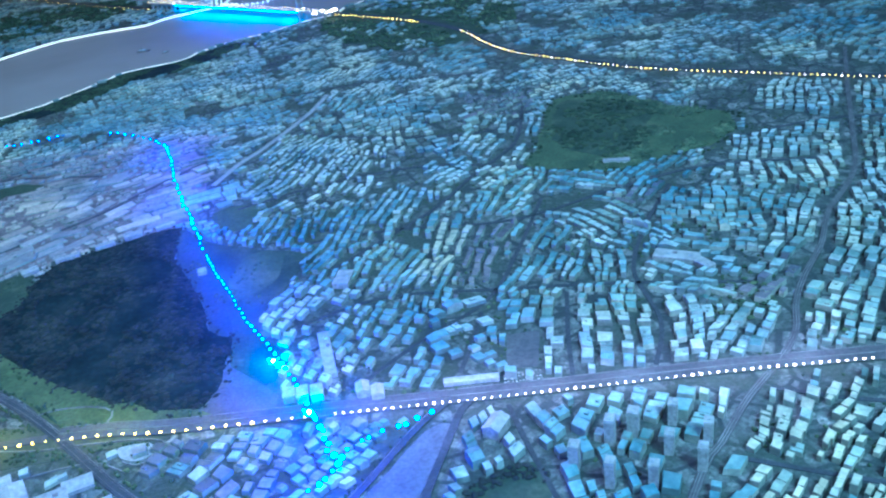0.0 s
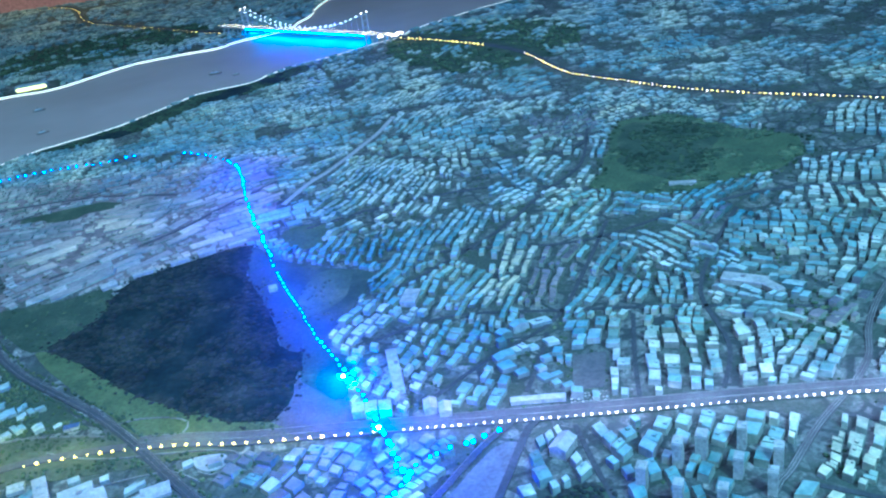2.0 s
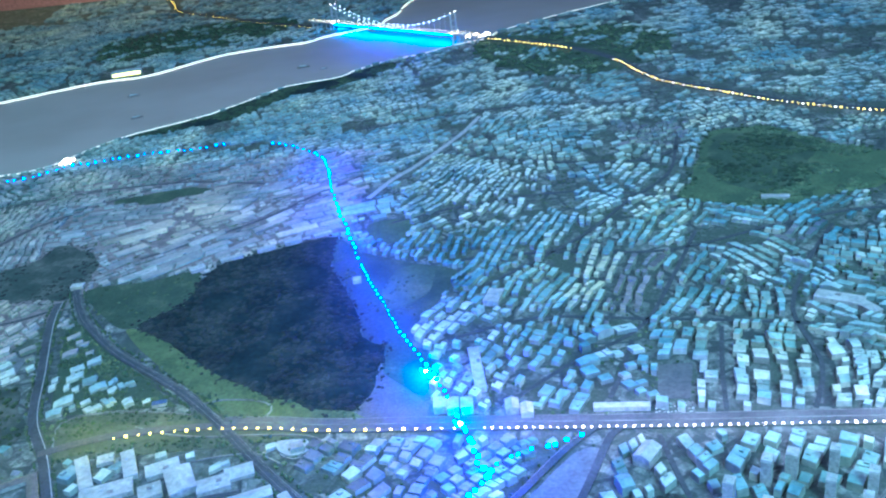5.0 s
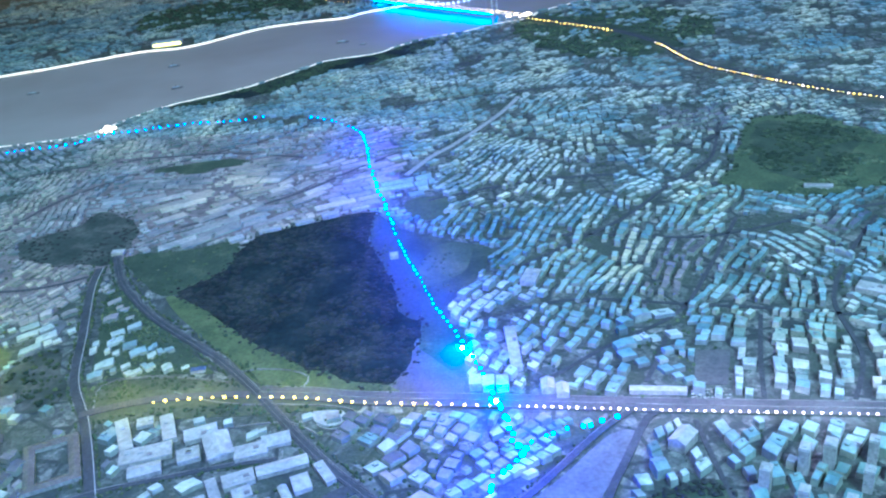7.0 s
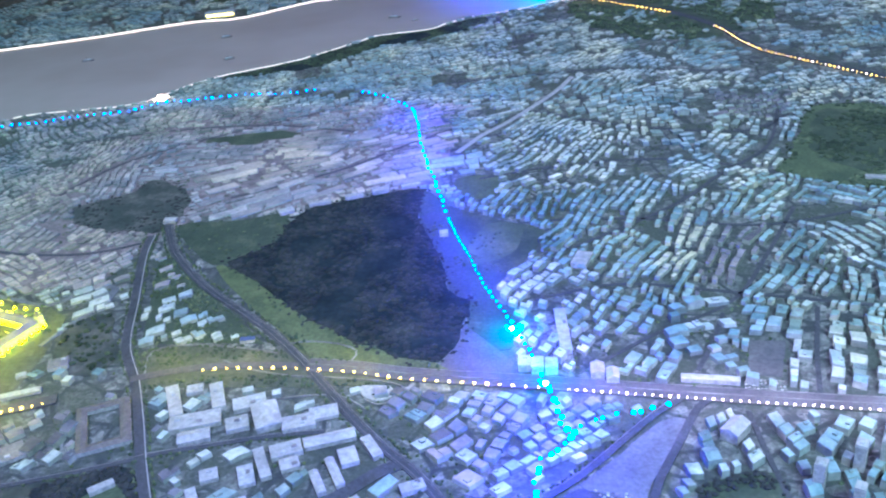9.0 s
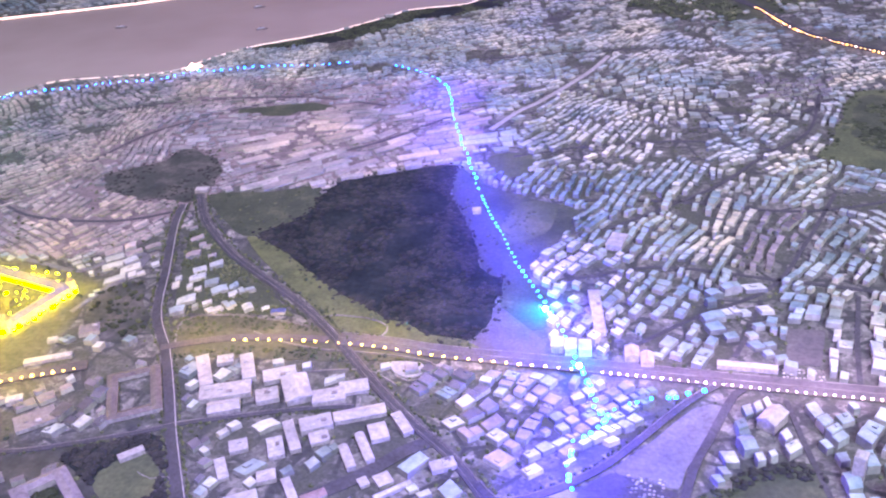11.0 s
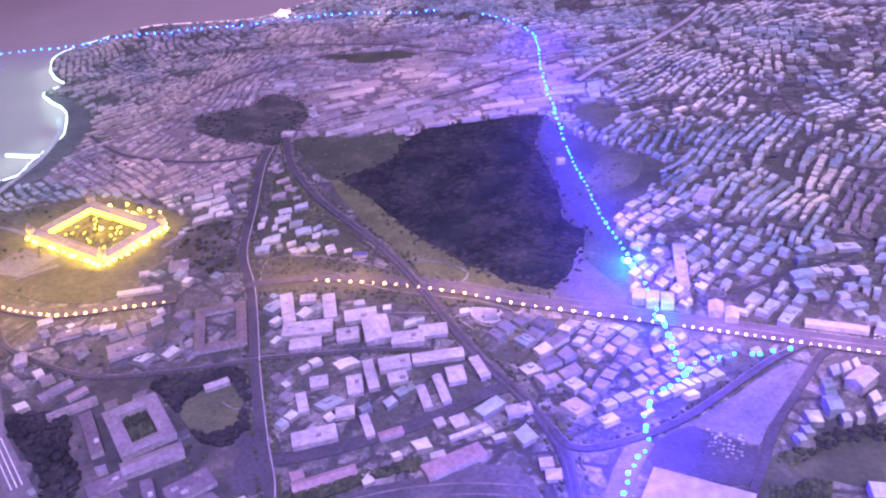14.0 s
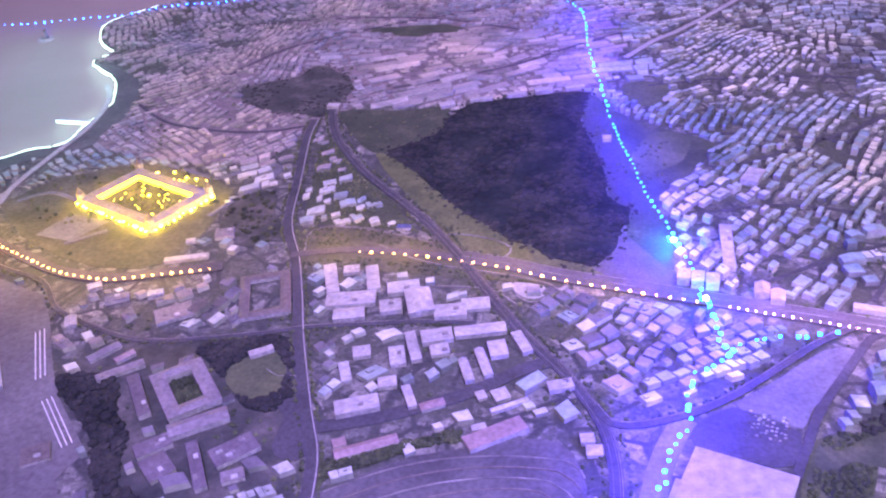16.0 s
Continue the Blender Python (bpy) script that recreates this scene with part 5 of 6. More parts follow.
# estates whose roofs keep to one colour family, part print, part local light tint
TINTED_ESTATES = [(Area([(-0.07, 1.61), (0.025, 1.61), (0.025, 1.73), (-0.05, 1.73)]), "pale"),
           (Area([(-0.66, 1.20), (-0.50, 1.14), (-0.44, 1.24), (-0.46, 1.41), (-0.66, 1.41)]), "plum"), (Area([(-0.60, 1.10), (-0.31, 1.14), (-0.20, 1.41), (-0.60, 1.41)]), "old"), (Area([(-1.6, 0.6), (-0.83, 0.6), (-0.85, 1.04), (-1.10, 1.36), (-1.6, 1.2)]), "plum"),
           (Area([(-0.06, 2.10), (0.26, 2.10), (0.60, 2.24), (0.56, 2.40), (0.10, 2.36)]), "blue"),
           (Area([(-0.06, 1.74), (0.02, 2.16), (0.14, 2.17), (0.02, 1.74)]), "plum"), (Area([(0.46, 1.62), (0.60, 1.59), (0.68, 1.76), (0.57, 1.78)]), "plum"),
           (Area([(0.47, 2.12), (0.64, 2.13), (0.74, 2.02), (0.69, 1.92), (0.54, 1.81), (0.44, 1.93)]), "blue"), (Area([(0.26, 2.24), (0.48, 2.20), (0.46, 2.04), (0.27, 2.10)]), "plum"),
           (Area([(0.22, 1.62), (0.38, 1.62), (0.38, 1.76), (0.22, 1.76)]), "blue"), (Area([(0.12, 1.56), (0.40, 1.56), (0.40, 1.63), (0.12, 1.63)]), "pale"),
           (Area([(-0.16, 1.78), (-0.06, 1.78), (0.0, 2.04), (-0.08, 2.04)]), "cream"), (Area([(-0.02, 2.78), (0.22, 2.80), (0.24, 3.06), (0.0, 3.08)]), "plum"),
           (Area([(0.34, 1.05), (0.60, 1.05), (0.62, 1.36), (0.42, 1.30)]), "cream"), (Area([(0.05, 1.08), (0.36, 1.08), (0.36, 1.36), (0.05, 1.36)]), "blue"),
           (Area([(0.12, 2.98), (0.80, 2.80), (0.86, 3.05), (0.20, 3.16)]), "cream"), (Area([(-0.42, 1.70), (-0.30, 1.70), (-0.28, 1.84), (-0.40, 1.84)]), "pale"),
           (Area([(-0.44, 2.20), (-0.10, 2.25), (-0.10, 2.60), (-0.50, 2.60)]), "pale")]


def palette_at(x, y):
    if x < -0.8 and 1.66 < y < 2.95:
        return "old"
    for area, key in TINTED_ESTATES:
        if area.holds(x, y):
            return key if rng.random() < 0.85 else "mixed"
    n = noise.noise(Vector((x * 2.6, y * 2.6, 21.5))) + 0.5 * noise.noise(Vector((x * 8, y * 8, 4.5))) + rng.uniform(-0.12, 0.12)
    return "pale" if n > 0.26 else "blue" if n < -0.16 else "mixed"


def district_of(x, y):
    """The district nearest to a place, along an uneven border."""
    q = Vector((x * 4, y * 4, 3))
    x, y = x + 0.07 * noise.noise(q), y + 0.07 * noise.noise(q + Vector((9, 4, 2)))
    return min(range(len(DISTRICTS)), key=lambda i: (DISTRICTS[i][0] - x) ** 2 + (DISTRICTS[i][1] - y) ** 2)


taken = {}


def claim(quad, index):
    """Keeps the houses of two districts out of each other."""
    cells = set()
    (ax, ay), (bx, by), (cx, cy), (dx, dy) = quad
    for i in range(9):
        for j in range(5):
            u, v = i / 8, j / 4
            x = (ax * (1 - u) + bx * u) * (1 - v) + (dx * (1 - u) + cx * u) * v
            y = (ay * (1 - u) + by * u) * (1 - v) + (dy * (1 - u) + cy * u) * v
            cells.add((int(x // 0.005), int(y // 0.005)))
    if any(taken.get(c, index) != index for c in cells):
        return False
    for c in cells:
        taken[c] = index
    return True


def plots(index, infill=False):
    """Plan quads of the houses of a district: rows along bent lanes. The infill sets small houses where the rows leave room."""
    cx, cy, turn, style, pitch, low, high, h0, h1, share = DISTRICTS[index]
    if infill:
        pitch, low, high, share = pitch * 0.62, 0.012, 0.024, share ** 2
        style = "block"
    ca, sa = math.cos(radians(turn)), math.sin(radians(turn))
    warp = 0.020 if style == "parcel" else 0.010
    reach = 0.42 if cy < 3.4 and cx > -2.2 else 0.8

    def place(u, v):
        q = Vector((u * 3.2 + index * 3.7, v * 3.2, 1.5))
        u2 = u + 0.055 * noise.noise(q)
        v2 = v + 0.055 * noise.noise(q + Vector((4, 8, 2)))
        q = Vector((u * 16 + index, v * 16, 4.5))
        u2, v2 = u2 + 0.006 * noise.noise(q), v2 + 0.006 * noise.noise(q + Vector((3, 1, 6)))
        q = Vector((u * 8 + index * 2.3, v * 8, 7.5))
        u2, v2 = u2 + warp * noise.noise(q), v2 + warp * noise.noise(q + Vector((6, 2, 9)))
        return cx + u2 * ca - v2 * sa, cy + u2 * sa + v2 * ca
    for r in range(int(2 * reach / pitch)):
        v = -reach + r * pitch
        fill = {"strip": (0.68, 0.84), "parcel": (0.93, 0.985), "block": (0.62, 0.86)}[style]
        u = -reach + rng.uniform(0, high)
        while u < reach:
            depth = pitch * rng.uniform(*fill) * (1.0 if style != "strip" else 1.16 if r % 2 else 0.92)
            length = rng.uniform(low, high)
            gap = rng.uniform(0.0015, 0.004) if style == "parcel" else rng.uniform(0.0015, 0.005) if rng.random() < 0.90 else rng.uniform(0.008, 0.016)
            w = v + (rng.uniform(-0.13, 0.13) * pitch if style == "block" else 0.0)
            x, y = place(u + length / 2, w + depth / 2)
            if district_of(x, y) == index and rng.random() < share and free_plot(x, y):
                inset, skew = rng.uniform(0, 0.18) * (pitch - depth), rng.uniform(-0.10, 0.10) * min(length, 0.04)
                quad = [place(u, w + inset), place(u + length * rng.uniform(0.93, 1.0), w + inset * rng.uniform(0.3, 1.5)),
                        place(u + length + skew, w + depth), place(u + skew, w + depth * rng.uniform(0.88, 1.0))]
                if all(not on_road(*p, -0.006) for p in quad) and all(free_plot(*p, ("none",)) for p in quad[::2]) and claim(quad, index + 1000 * infill):
                    yield quad, rng.uniform(h0, h1) * (1.0 if rng.random() < 0.92 else 1.3)
            u += length + gap


def faces_of(verts, faces, slots, slot):
    """The faces of one kind (1: walls, 0: roof) with the points that they use."""
    chosen = [f for f, k in zip(faces, slots) if k == slot]
    used = sorted({i for f in chosen for i in f})
    at = {i: n for n, i in enumerate(used)}
    return [verts[i] for i in used], [tuple(at[i] for i in f) for f in chosen]


def near_stretch(x, y):
    return -1.25 < x < 0.85 and y < 2.15


HOUSE_KINDS = {"flat": ("model_house", "small pale flat-roofed house on the city model", 300), "bulkhead": ("model_apartment_house", "pale apartment house with a roof bulkhead on the model", 300),
               "ridge": ("model_gabled_house", "small pale ridge-roofed house on the city model", 260), "row": ("model_row_house", "pair of joined pale row houses on the model", 300),
               "ell": ("model_corner_house", "pale L-shaped corner house on the city model", 300), "tall": ("model_tower_block", "tall pale printed tower block on the city model", 200),
               "strip": ("model_terrace", "long terrace of joined houses on the model hill", 300)}
single_count = {k: 0 for k in HOUSE_KINDS}
order = sorted(range(len(DISTRICTS)), key=lambda i: DISTRICTS[i][1])
for d, infill in [(d, False) for d in order] + [(d, True) for d in order if DISTRICTS[d][1] < 3.0]:
    verts, faces, slots = [], [], []
    style = DISTRICTS[d][3]
    for quad, h in plots(d, infill):
        kind = "flat" if infill else "strip" if style == "strip" else "flat" if style == "parcel" else rng.choice(("flat", "flat", "bulkhead", "ridge", "row", "ell"))
        x, y = quad[0]
        key = "tall" if h > 0.026 else kind
        name, label, most = HOUSE_KINDS[key]
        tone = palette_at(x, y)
        if near_stretch(x, y) and single_count[key] < most:
            single_count[key] += 1
            v1, f1, s1 = [], [], []
            ox, oy = sum(p[0] for p in quad) / 4, sum(p[1] for p in quad) / 4
            house([(px - ox, py - oy) for px, py in quad], h, kind, v1, f1, s1)
            ob = new(name)
            ob.location = (ox, oy, 0.0005)
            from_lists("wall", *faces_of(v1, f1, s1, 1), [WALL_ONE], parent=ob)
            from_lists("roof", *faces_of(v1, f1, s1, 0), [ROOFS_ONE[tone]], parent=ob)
            tagged(ob, label, "model building", "houses of the model town")
        else:
            start = len(slots)
            house(quad, h, kind, verts, faces, slots)
            for i in range(start, len(slots)):
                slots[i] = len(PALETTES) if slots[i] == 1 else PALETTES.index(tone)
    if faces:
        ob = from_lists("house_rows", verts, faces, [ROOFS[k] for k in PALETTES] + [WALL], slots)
        tagged(ob, "dense rows of small pale printed house blocks", "model town", "", "stuff")

# ---- trees ----
BALL_V, BALL_F = [], []
bm = bmesh.new()
bmesh.ops.create_icosphere(bm, subdivisions=1, radius=1)
BALL_V, BALL_F = [tuple(v.co) for v in bm.verts], [tuple(v.index for v in f.verts) for f in bm.faces]
bm.free()


def clump(x, y, z, r, tall, verts, faces):
    k = len(verts)
    a = rng.uniform(0, 6.28)
    c, s = math.cos(a), math.sin(a)
    for vx, vy, vz in BALL_V:
        w = r * rng.uniform(0.75, 1.2)
        verts.append((x + w * (vx * c - vy * s), y + w * (vx * s + vy * c), z + r * tall * (vz + 0.75) * rng.uniform(0.8, 1.15)))
    faces += [(a1 + k, b1 + k, c1 + k) for a1, b1, c1 in BALL_F]


def grove(name, label, area, count, r0, r1, tall, mat, z=0.003, gaps=0.0, avoid=None):
    verts, faces = [], []
    x0, y0, x1, y1 = area.box
    tries = 0
    made = 0
    while made < count and tries < count * 12:
        tries += 1
        x, y = rng.uniform(x0, x1), rng.uniform(y0, y1)
        if not area.holds(x, y) or on_road(x, y, -0.004) or (avoid and avoid.holds(x, y)):
            continue
        if gaps and noise.noise(Vector((x * 9, y * 9, 5.5))) < gaps:
            continue
        clump(x, y, z, rng.uniform(r0, r1), tall, verts, faces)
        made += 1
    return tagged(from_lists(name, verts, faces, [mat]), label, "trees", "", "stuff")


grove("cemetery_trees", "dark dense cypress canopy of the cemetery", ZONES["cemetery"], 1900, 0.004, 0.010, 0.22, CYPRESS, 0.0002, -0.28)
grove("meadow_trees", "scattered green trees at the cemetery's edge", ZONES["meadow"], 60, 0.003, 0.006, 0.3, LEAF_PALE, 0.001)


def fringe(name, label, outline, step, spread, r0, r1, mat):
    """Loose small trees scattered along the rim of a wooded plot."""
    verts, faces = [], []
    rim = [Vector((p[0], p[1], 0)) for p in outline]
    for a, b in zip(rim, rim[1:] + rim[:1]):
        for k in range(max(1, int((b - a).length / step))):
            p = a.lerp(b, rng.random()) + Vector((rng.gauss(0, spread), rng.gauss(0, spread), 0))
            if not on_road(p.x, p.y, 0.0):
                clump(p.x, p.y, 0.001, rng.uniform(r0, r1), 0.35, verts, faces)
    tagged(from_lists(name, verts, faces, [mat]), label, "trees", "", "stuff")


fringe("cemetery_rim_trees", "loose dark trees along the cemetery's rim", CEMETERY, 0.006, 0.009, 0.002, 0.006, CYPRESS)
fringe("wood_rim_trees", "loose dark trees round the wooded plot", WOOD, 0.010, 0.014, 0.002, 0.005, CYPRESS)
fringe("park_rim_trees", "loose green trees round the hill park", PARK, 0.012, 0.014, 0.004, 0.009, LEAF)
grove("park_trees", "green trees of the hill park", ZONES["park"], 800, 0.005, 0.012, 0.35, LEAF_PALE, 0.001, -0.05, Area(PARK_GROVE))
grove("grove_trees", "dark dense trees in the middle of the park", Area(PARK_GROVE), 420, 0.005, 0.012, 0.3, LEAF, 0.001, -0.2)
grove("east_park_trees", "few trees on the park lawn", ZONES["east"], 60, 0.003, 0.005, 0.5, LEAF_PALE, 0.001, 0.1)
grove("wood_trees", "brown-green trees of the wooded plot", ZONES["wood"], 130, 0.003, 0.007, 0.18, CYPRESS, 0.0008, -0.02)
grove("verge_trees", "small dark trees along the grass verge", ZONES["verge"], 90, 0.002, 0.0045, 0.9, LEAF_PALE, 0.002, 0.15)
grove("junction_trees", "bushes between the slip roads", ZONES["junction"], 260, 0.002, 0.005, 0.8, LEAF_PALE, 0.001, 0.0)
grove("garrison_trees", "bushes round the barracks ground", ZONES["garrison"], 90, 0.003, 0.006, 0.8, LEAF_PALE, 0.001, 0.15)
grove("ridge_trees", "dark trees on the slope above the strait", ZONES["ridge"], 800, 0.006, 0.014, 0.16, LEAF, 0.001, -0.15)
grove("far_wood_trees", "trees of the far hill", ZONES["far"], 700, 0.007, 0.014, 0.5, LEAF_PALE, 0.001, 0.0)
grove("far_shore_trees", "dark trees of the far shore park", ZONES["europe"], 700, 0.010, 0.016, 0.5, LEAF_PALE, 0.001, 0.0)
verts, faces = [], []
for i in range(21000):
    x = rng.uniform(-2.6, 1.7)
    y = rng.uniform(0.8, 4.6)
    if (vacant(x, y) or noise.noise(Vector((x * 7, y * 7, 2.5))) > 0.05) and free_plot(x, y, ("none",)):
        clump(x, y, 0, rng.uniform(0.0025, 0.0055), 0.7 if y < 2.0 else 0.3, verts, faces)
tagged(from_lists("garden_trees", verts, faces, [LEAF_PALE]), "small green garden trees between the houses", "trees", "", "stuff")

# ---- light strings ----
bm = bmesh.new()
bmesh.ops.create_icosphere(bm, subdivisions=2, radius=1)
bead_mesh = {}
for key, mat in (("warm", LED_WARM), ("white", LED_WHITE), ("blue", LED_BLUE), ("cyan", LED_CYAN), ("yellow", LED_YELLOW), ("ice", LED_ICE)):
    me = bpy.data.meshes.new("led_" + key)
    bm.to_mesh(me)
    me.materials.append(mat)
    bead_mesh[key] = me
bm.free()


def bead(parent, p, z, r, key):
    ob = new("led", bead_mesh[key])
    ob.parent = parent
    ob.location, ob.scale = (p.x, p.y, z), (r, r, r * 0.8)
    return ob


def light_string(label, pts, gap, z, r, pick, group="light strings", jitter=0.0):
    base = tagged(new("light_string"), label, "light string", group)
    base.location = (0, 0, 0)
    pts = [Vector((-0.08 + (p.x + 0.08) * (1 - z / 0.96), 0.09 + (p.y - 0.09) * (1 - z / 0.96), p.z)) for p in pts]
    spots = along(pts, gap)
    for i, p in enumerate(spots):
        q = p + Vector((rng.uniform(-1, 1), rng.uniform(-1, 1), 0)) * jitter
        bead(base, q, z + p.z, r * rng.choice((0.65, 0.8, 0.9, 1.0, 1.0, 1.1, 1.35)), pick(i / len(spots), i))
    return base


def clip_line(line, x0, x1):
    return [p for p in line if x0 <= p.x <= x1]


light_string("warm white motorway lights, one bead by another", clip_line(HIGH, -1.0, -0.30), 0.0235, 0.008, 0.0023, lambda f, i: "warm")
light_string("dense white motorway lights", clip_line(HIGH, -0.29, 0.68), 0.0145, 0.008, 0.0017, lambda f, i: "white")
light_string("amber lights along the port bend", clip_line(HIGH, -1.98, -1.25), 0.019, 0.008, 0.0024, lambda f, i: "warm")
BLUE = smooth_line([(-1.21, 3.14), (-1.11, 3.08), (-1.02, 3.0), (-0.95, 2.90), (-0.90, 2.75), (-0.83, 2.55), (-0.77, 2.40), (-0.71, 2.25), (-0.65, 2.10), (-0.60, 1.99),
                    (-0.56, 1.91), (-0.49, 1.765), (-0.44, 1.68), (-0.40, 1.61), (-0.37, 1.55), (-0.34, 1.49), (-0.315, 1.43), (-0.29, 1.37), (-0.275, 1.32), (-0.26, 1.285),
                    (-0.275, 1.25), (-0.30, 1.22), (-0.30, 1.19), (-0.29, 1.12), (-0.30, 1.05), (-0.30, 0.99), (-0.30, 0.90)], 0.01)
light_string("bright blue light string winding through the town", [p for p in BLUE if 1.44 < p.y <= 2.1], 0.0215, 0.012, 0.0024, lambda f, i: "blue", jitter=0.0015)
light_string("bright blue light string climbing the hill", [p for p in BLUE if p.y > 2.12], 0.034, 0.012, 0.0028, lambda f, i: "blue", jitter=0.004)
light_string("loose blue light string below the motorway", [p for p in BLUE if p.y <= 1.41], 0.018, 0.022, 0.0036, lambda f, i: "blue", jitter=0.005)
light_string("short blue branch string", smooth_line([(-0.26, 1.285), (-0.245, 1.31), (-0.23, 1.34), (-0.18, 1.36), (-0.13, 1.38), (-0.09, 1.415)], 0.01), 0.022, 0.022, 0.0036, lambda f, i: "blue", jitter=0.006)
light_string("blue light string along the quay", smooth_line([(-1.41, 3.17), (-1.52, 3.13), (-1.59, 3.13), (-1.75, 3.11), (-1.89, 3.06), (-1.98, 3.05), (-2.06, 2.95), (-2.13, 2.93), (-2.26, 2.89),
                                                               (-2.37, 2.83), (-2.48, 2.80), (-2.56, 2.75), (-2.62, 2.67), (-2.69, 2.63), (-2.79, 2.59), (-3.0, 2.5), (-3.3, 2.38)], 0.01), 0.030, 0.010, 0.0026, lambda f, i: "blue", jitter=0.005)
light_string("amber motorway lights climbing the hill", clip_line(EAST_ROAD, 0.04, 1.5), 0.0175, 0.008, 0.0019, lambda f, i: "warm" if i % 3 else "white")
light_string("amber motorway lights by the bridge", clip_line(EAST_ROAD, -0.55, -0.12), 0.026, 0.010, 0.0026, lambda f, i: "warm")
light_string("amber motorway lights of the far shore", WEST_ROAD, 0.042, 0.020, 0.0015, lambda f, i: "warm")
for bx, by, label in ((-0.396, 1.547, "brilliant cyan beacon lamp on the light string"), (-0.309, 1.378, "brilliant cyan beacon lamp over the motorway")):
    hub = tagged(new("beacon_light"), label, "lamp")
    bead(hub, Vector((bx, by, 0)), 0.040, 0.0052, "ice")
    # beads added round the core stand in for the beacon's cyan halo
    for ox, oy, r, key in ((-0.006, 0.004, 0.0044, "cyan"), (0.006, -0.003, 0.0042, "cyan"), (0.001, 0.008, 0.0036, "cyan"), (-0.012, 0.014, 0.0026, "blue"), (0.010, -0.012, 0.0028, "blue")):
        bead(hub, Vector((bx + ox, by + oy, 0)), 0.035, r, key)
quay = tagged(new("ferry_quay_lights"), "cluster of bright white lamps at the ferry quay", "light string", "light strings")
for i in range(14):
    bead(quay, Vector((-1.985 + rng.uniform(-0.035, 0.035), 3.06 + rng.uniform(-0.03, 0.03), 0)), 0.012, 0.0032 * rng.uniform(0.7, 1.5), "white")

# glowing strips under both shores
def shore_strip(label, line, width, mat, off=0.003):
    ob = ribbon("shore_light_strip", line, width, 0.001, mat, 0.008, None, off)
    return tagged(ob, label, "light strip", "shore lights")


def broken_strip(label, line, mat, thin, low, high, off, gap):
    """A thin glowing line along a shore with brighter, thicker runs of uneven length on it."""
    shore_strip("thin " + label, line, thin, mat, off)
    k = 0
    while k < len(line) - 9:
        run = rng.randint(3, 8)
        shore_strip("brighter run of the " + label, line[k:k + run + 1], rng.uniform(low, high), mat, off + rng.uniform(0.0, 0.003))
        k += run + rng.randint(1, gap)


broken_strip("glowing white light strip along the far shore", europe_coast, STRIP_WHITE, 0.0008, 0.0014, 0.0036, -0.004, 6)
broken_strip("faint white light strip along the near shore", [p for p in asia_coast if p.y > 2.86], STRIP_FAINT, 0.0010, 0.0020, 0.0044, 0.012, 8)
broken_strip("icy light strip round the bay", [p for p in asia_coast if 1.45 < p.y <= 2.80], STRIP_ICE, 0.0007, 0.0014, 0.0038, 0.003, 5)

# ---- barracks lights, court trees ----
court_turn = Matrix.Translation((-1.577, 1.466, 0)) @ Matrix.Rotation(radians(-13), 4, "Z")
ring = tagged(new("barracks_lights"), "yellow flood beads round the barracks", "light string", "light strings")
for i in range(17):
    u = -0.124 + i * 0.248 / 16 + rng.uniform(-0.004, 0.004)
    for v in (-0.0955, 0.0955):
        bead(ring, court_turn @ Vector((u, v, 0)), rng.uniform(0.004, 0.010), 0.0033 * rng.choice((0.6, 0.8, 1.0, 1.3, 1.6)), "yellow")
for i in range(11):
    v = -0.080 + i * 0.160 / 10 + rng.uniform(-0.004, 0.004)
    for u in (-0.1365, 0.1365):
        bead(ring, court_turn @ Vector((u, v, 0)), rng.uniform(0.004, 0.010), 0.0033 * rng.choice((0.6, 0.8, 1.0, 1.3, 1.6)), "yellow")
for i in range(26):
    p = court_turn @ Vector((rng.uniform(-0.088, 0.088), rng.uniform(-0.050, 0.050), 0))
    bead(ring, p, 0.006, 0.0011 * rng.uniform(0.6, 1.5), "yellow")
bead(ring, court_turn @ Vector((0, 0.01, 0)), 0.012, 0.0040, "yellow")
for u, v in ((-0.05, 0.125), (0.0, 0.120), (0.06, 0.13), (0.03, 0.125)):
    bead(ring, court_turn @ Vector((u, v, 0)), 0.006, 0.0028, "yellow")
verts, faces = [], []
for i in range(120):
    p = court_turn @ Vector((rng.uniform(-0.09, 0.09), rng.uniform(-0.05, 0.05), 0))
    clump(p.x, p.y, 0.001, rng.uniform(0.0025, 0.005), 0.6, verts, faces)
tagged(from_lists("court_trees", verts, faces, [LEAF_PALE]), "small trees in the barracks court", "trees", "", "stuff")
turn38 = Matrix.Translation((-1.068, 0.938, 0)) @ Matrix.Rotation(radians(-38), 4, "Z")
verts, faces = [], []
for i in range(90):
    p = turn38 @ Vector((rng.uniform(-0.036, 0.036), rng.uniform(-0.018, 0.018), 0))
    clump(p.x, p.y, 0.001, rng.uniform(0.004, 0.007), 1.0, verts, faces)
tagged(from_lists("school_trees", verts, faces, [LEAF]), "dark trees in the school court", "trees", "", "stuff")
PORT_BELT = jagged([(-1.315, 0.896), (-1.276, 0.922), (-1.207, 0.925), (-1.15, 0.862), (-1.095, 0.822), (-1.07, 0.774), (-1.04, 0.735), (-0.985, 0.714), (-0.96, 0.66), (-1.02, 0.66), (-1.05, 0.707), (-1.098, 0.737), (-1.14, 0.79), (-1.19, 0.825), (-1.262, 0.86)], 0.02, 0.004, 41)
sheet("port_belt_ground", PORT_BELT, 0.0016, 0.002, SOIL, "dark wooded belt beside the port")
grove("port_trees", "dark tree belt beside the port", Area(PORT_BELT), 520, 0.004, 0.009, 0.6, CYPRESS, 0.0008)
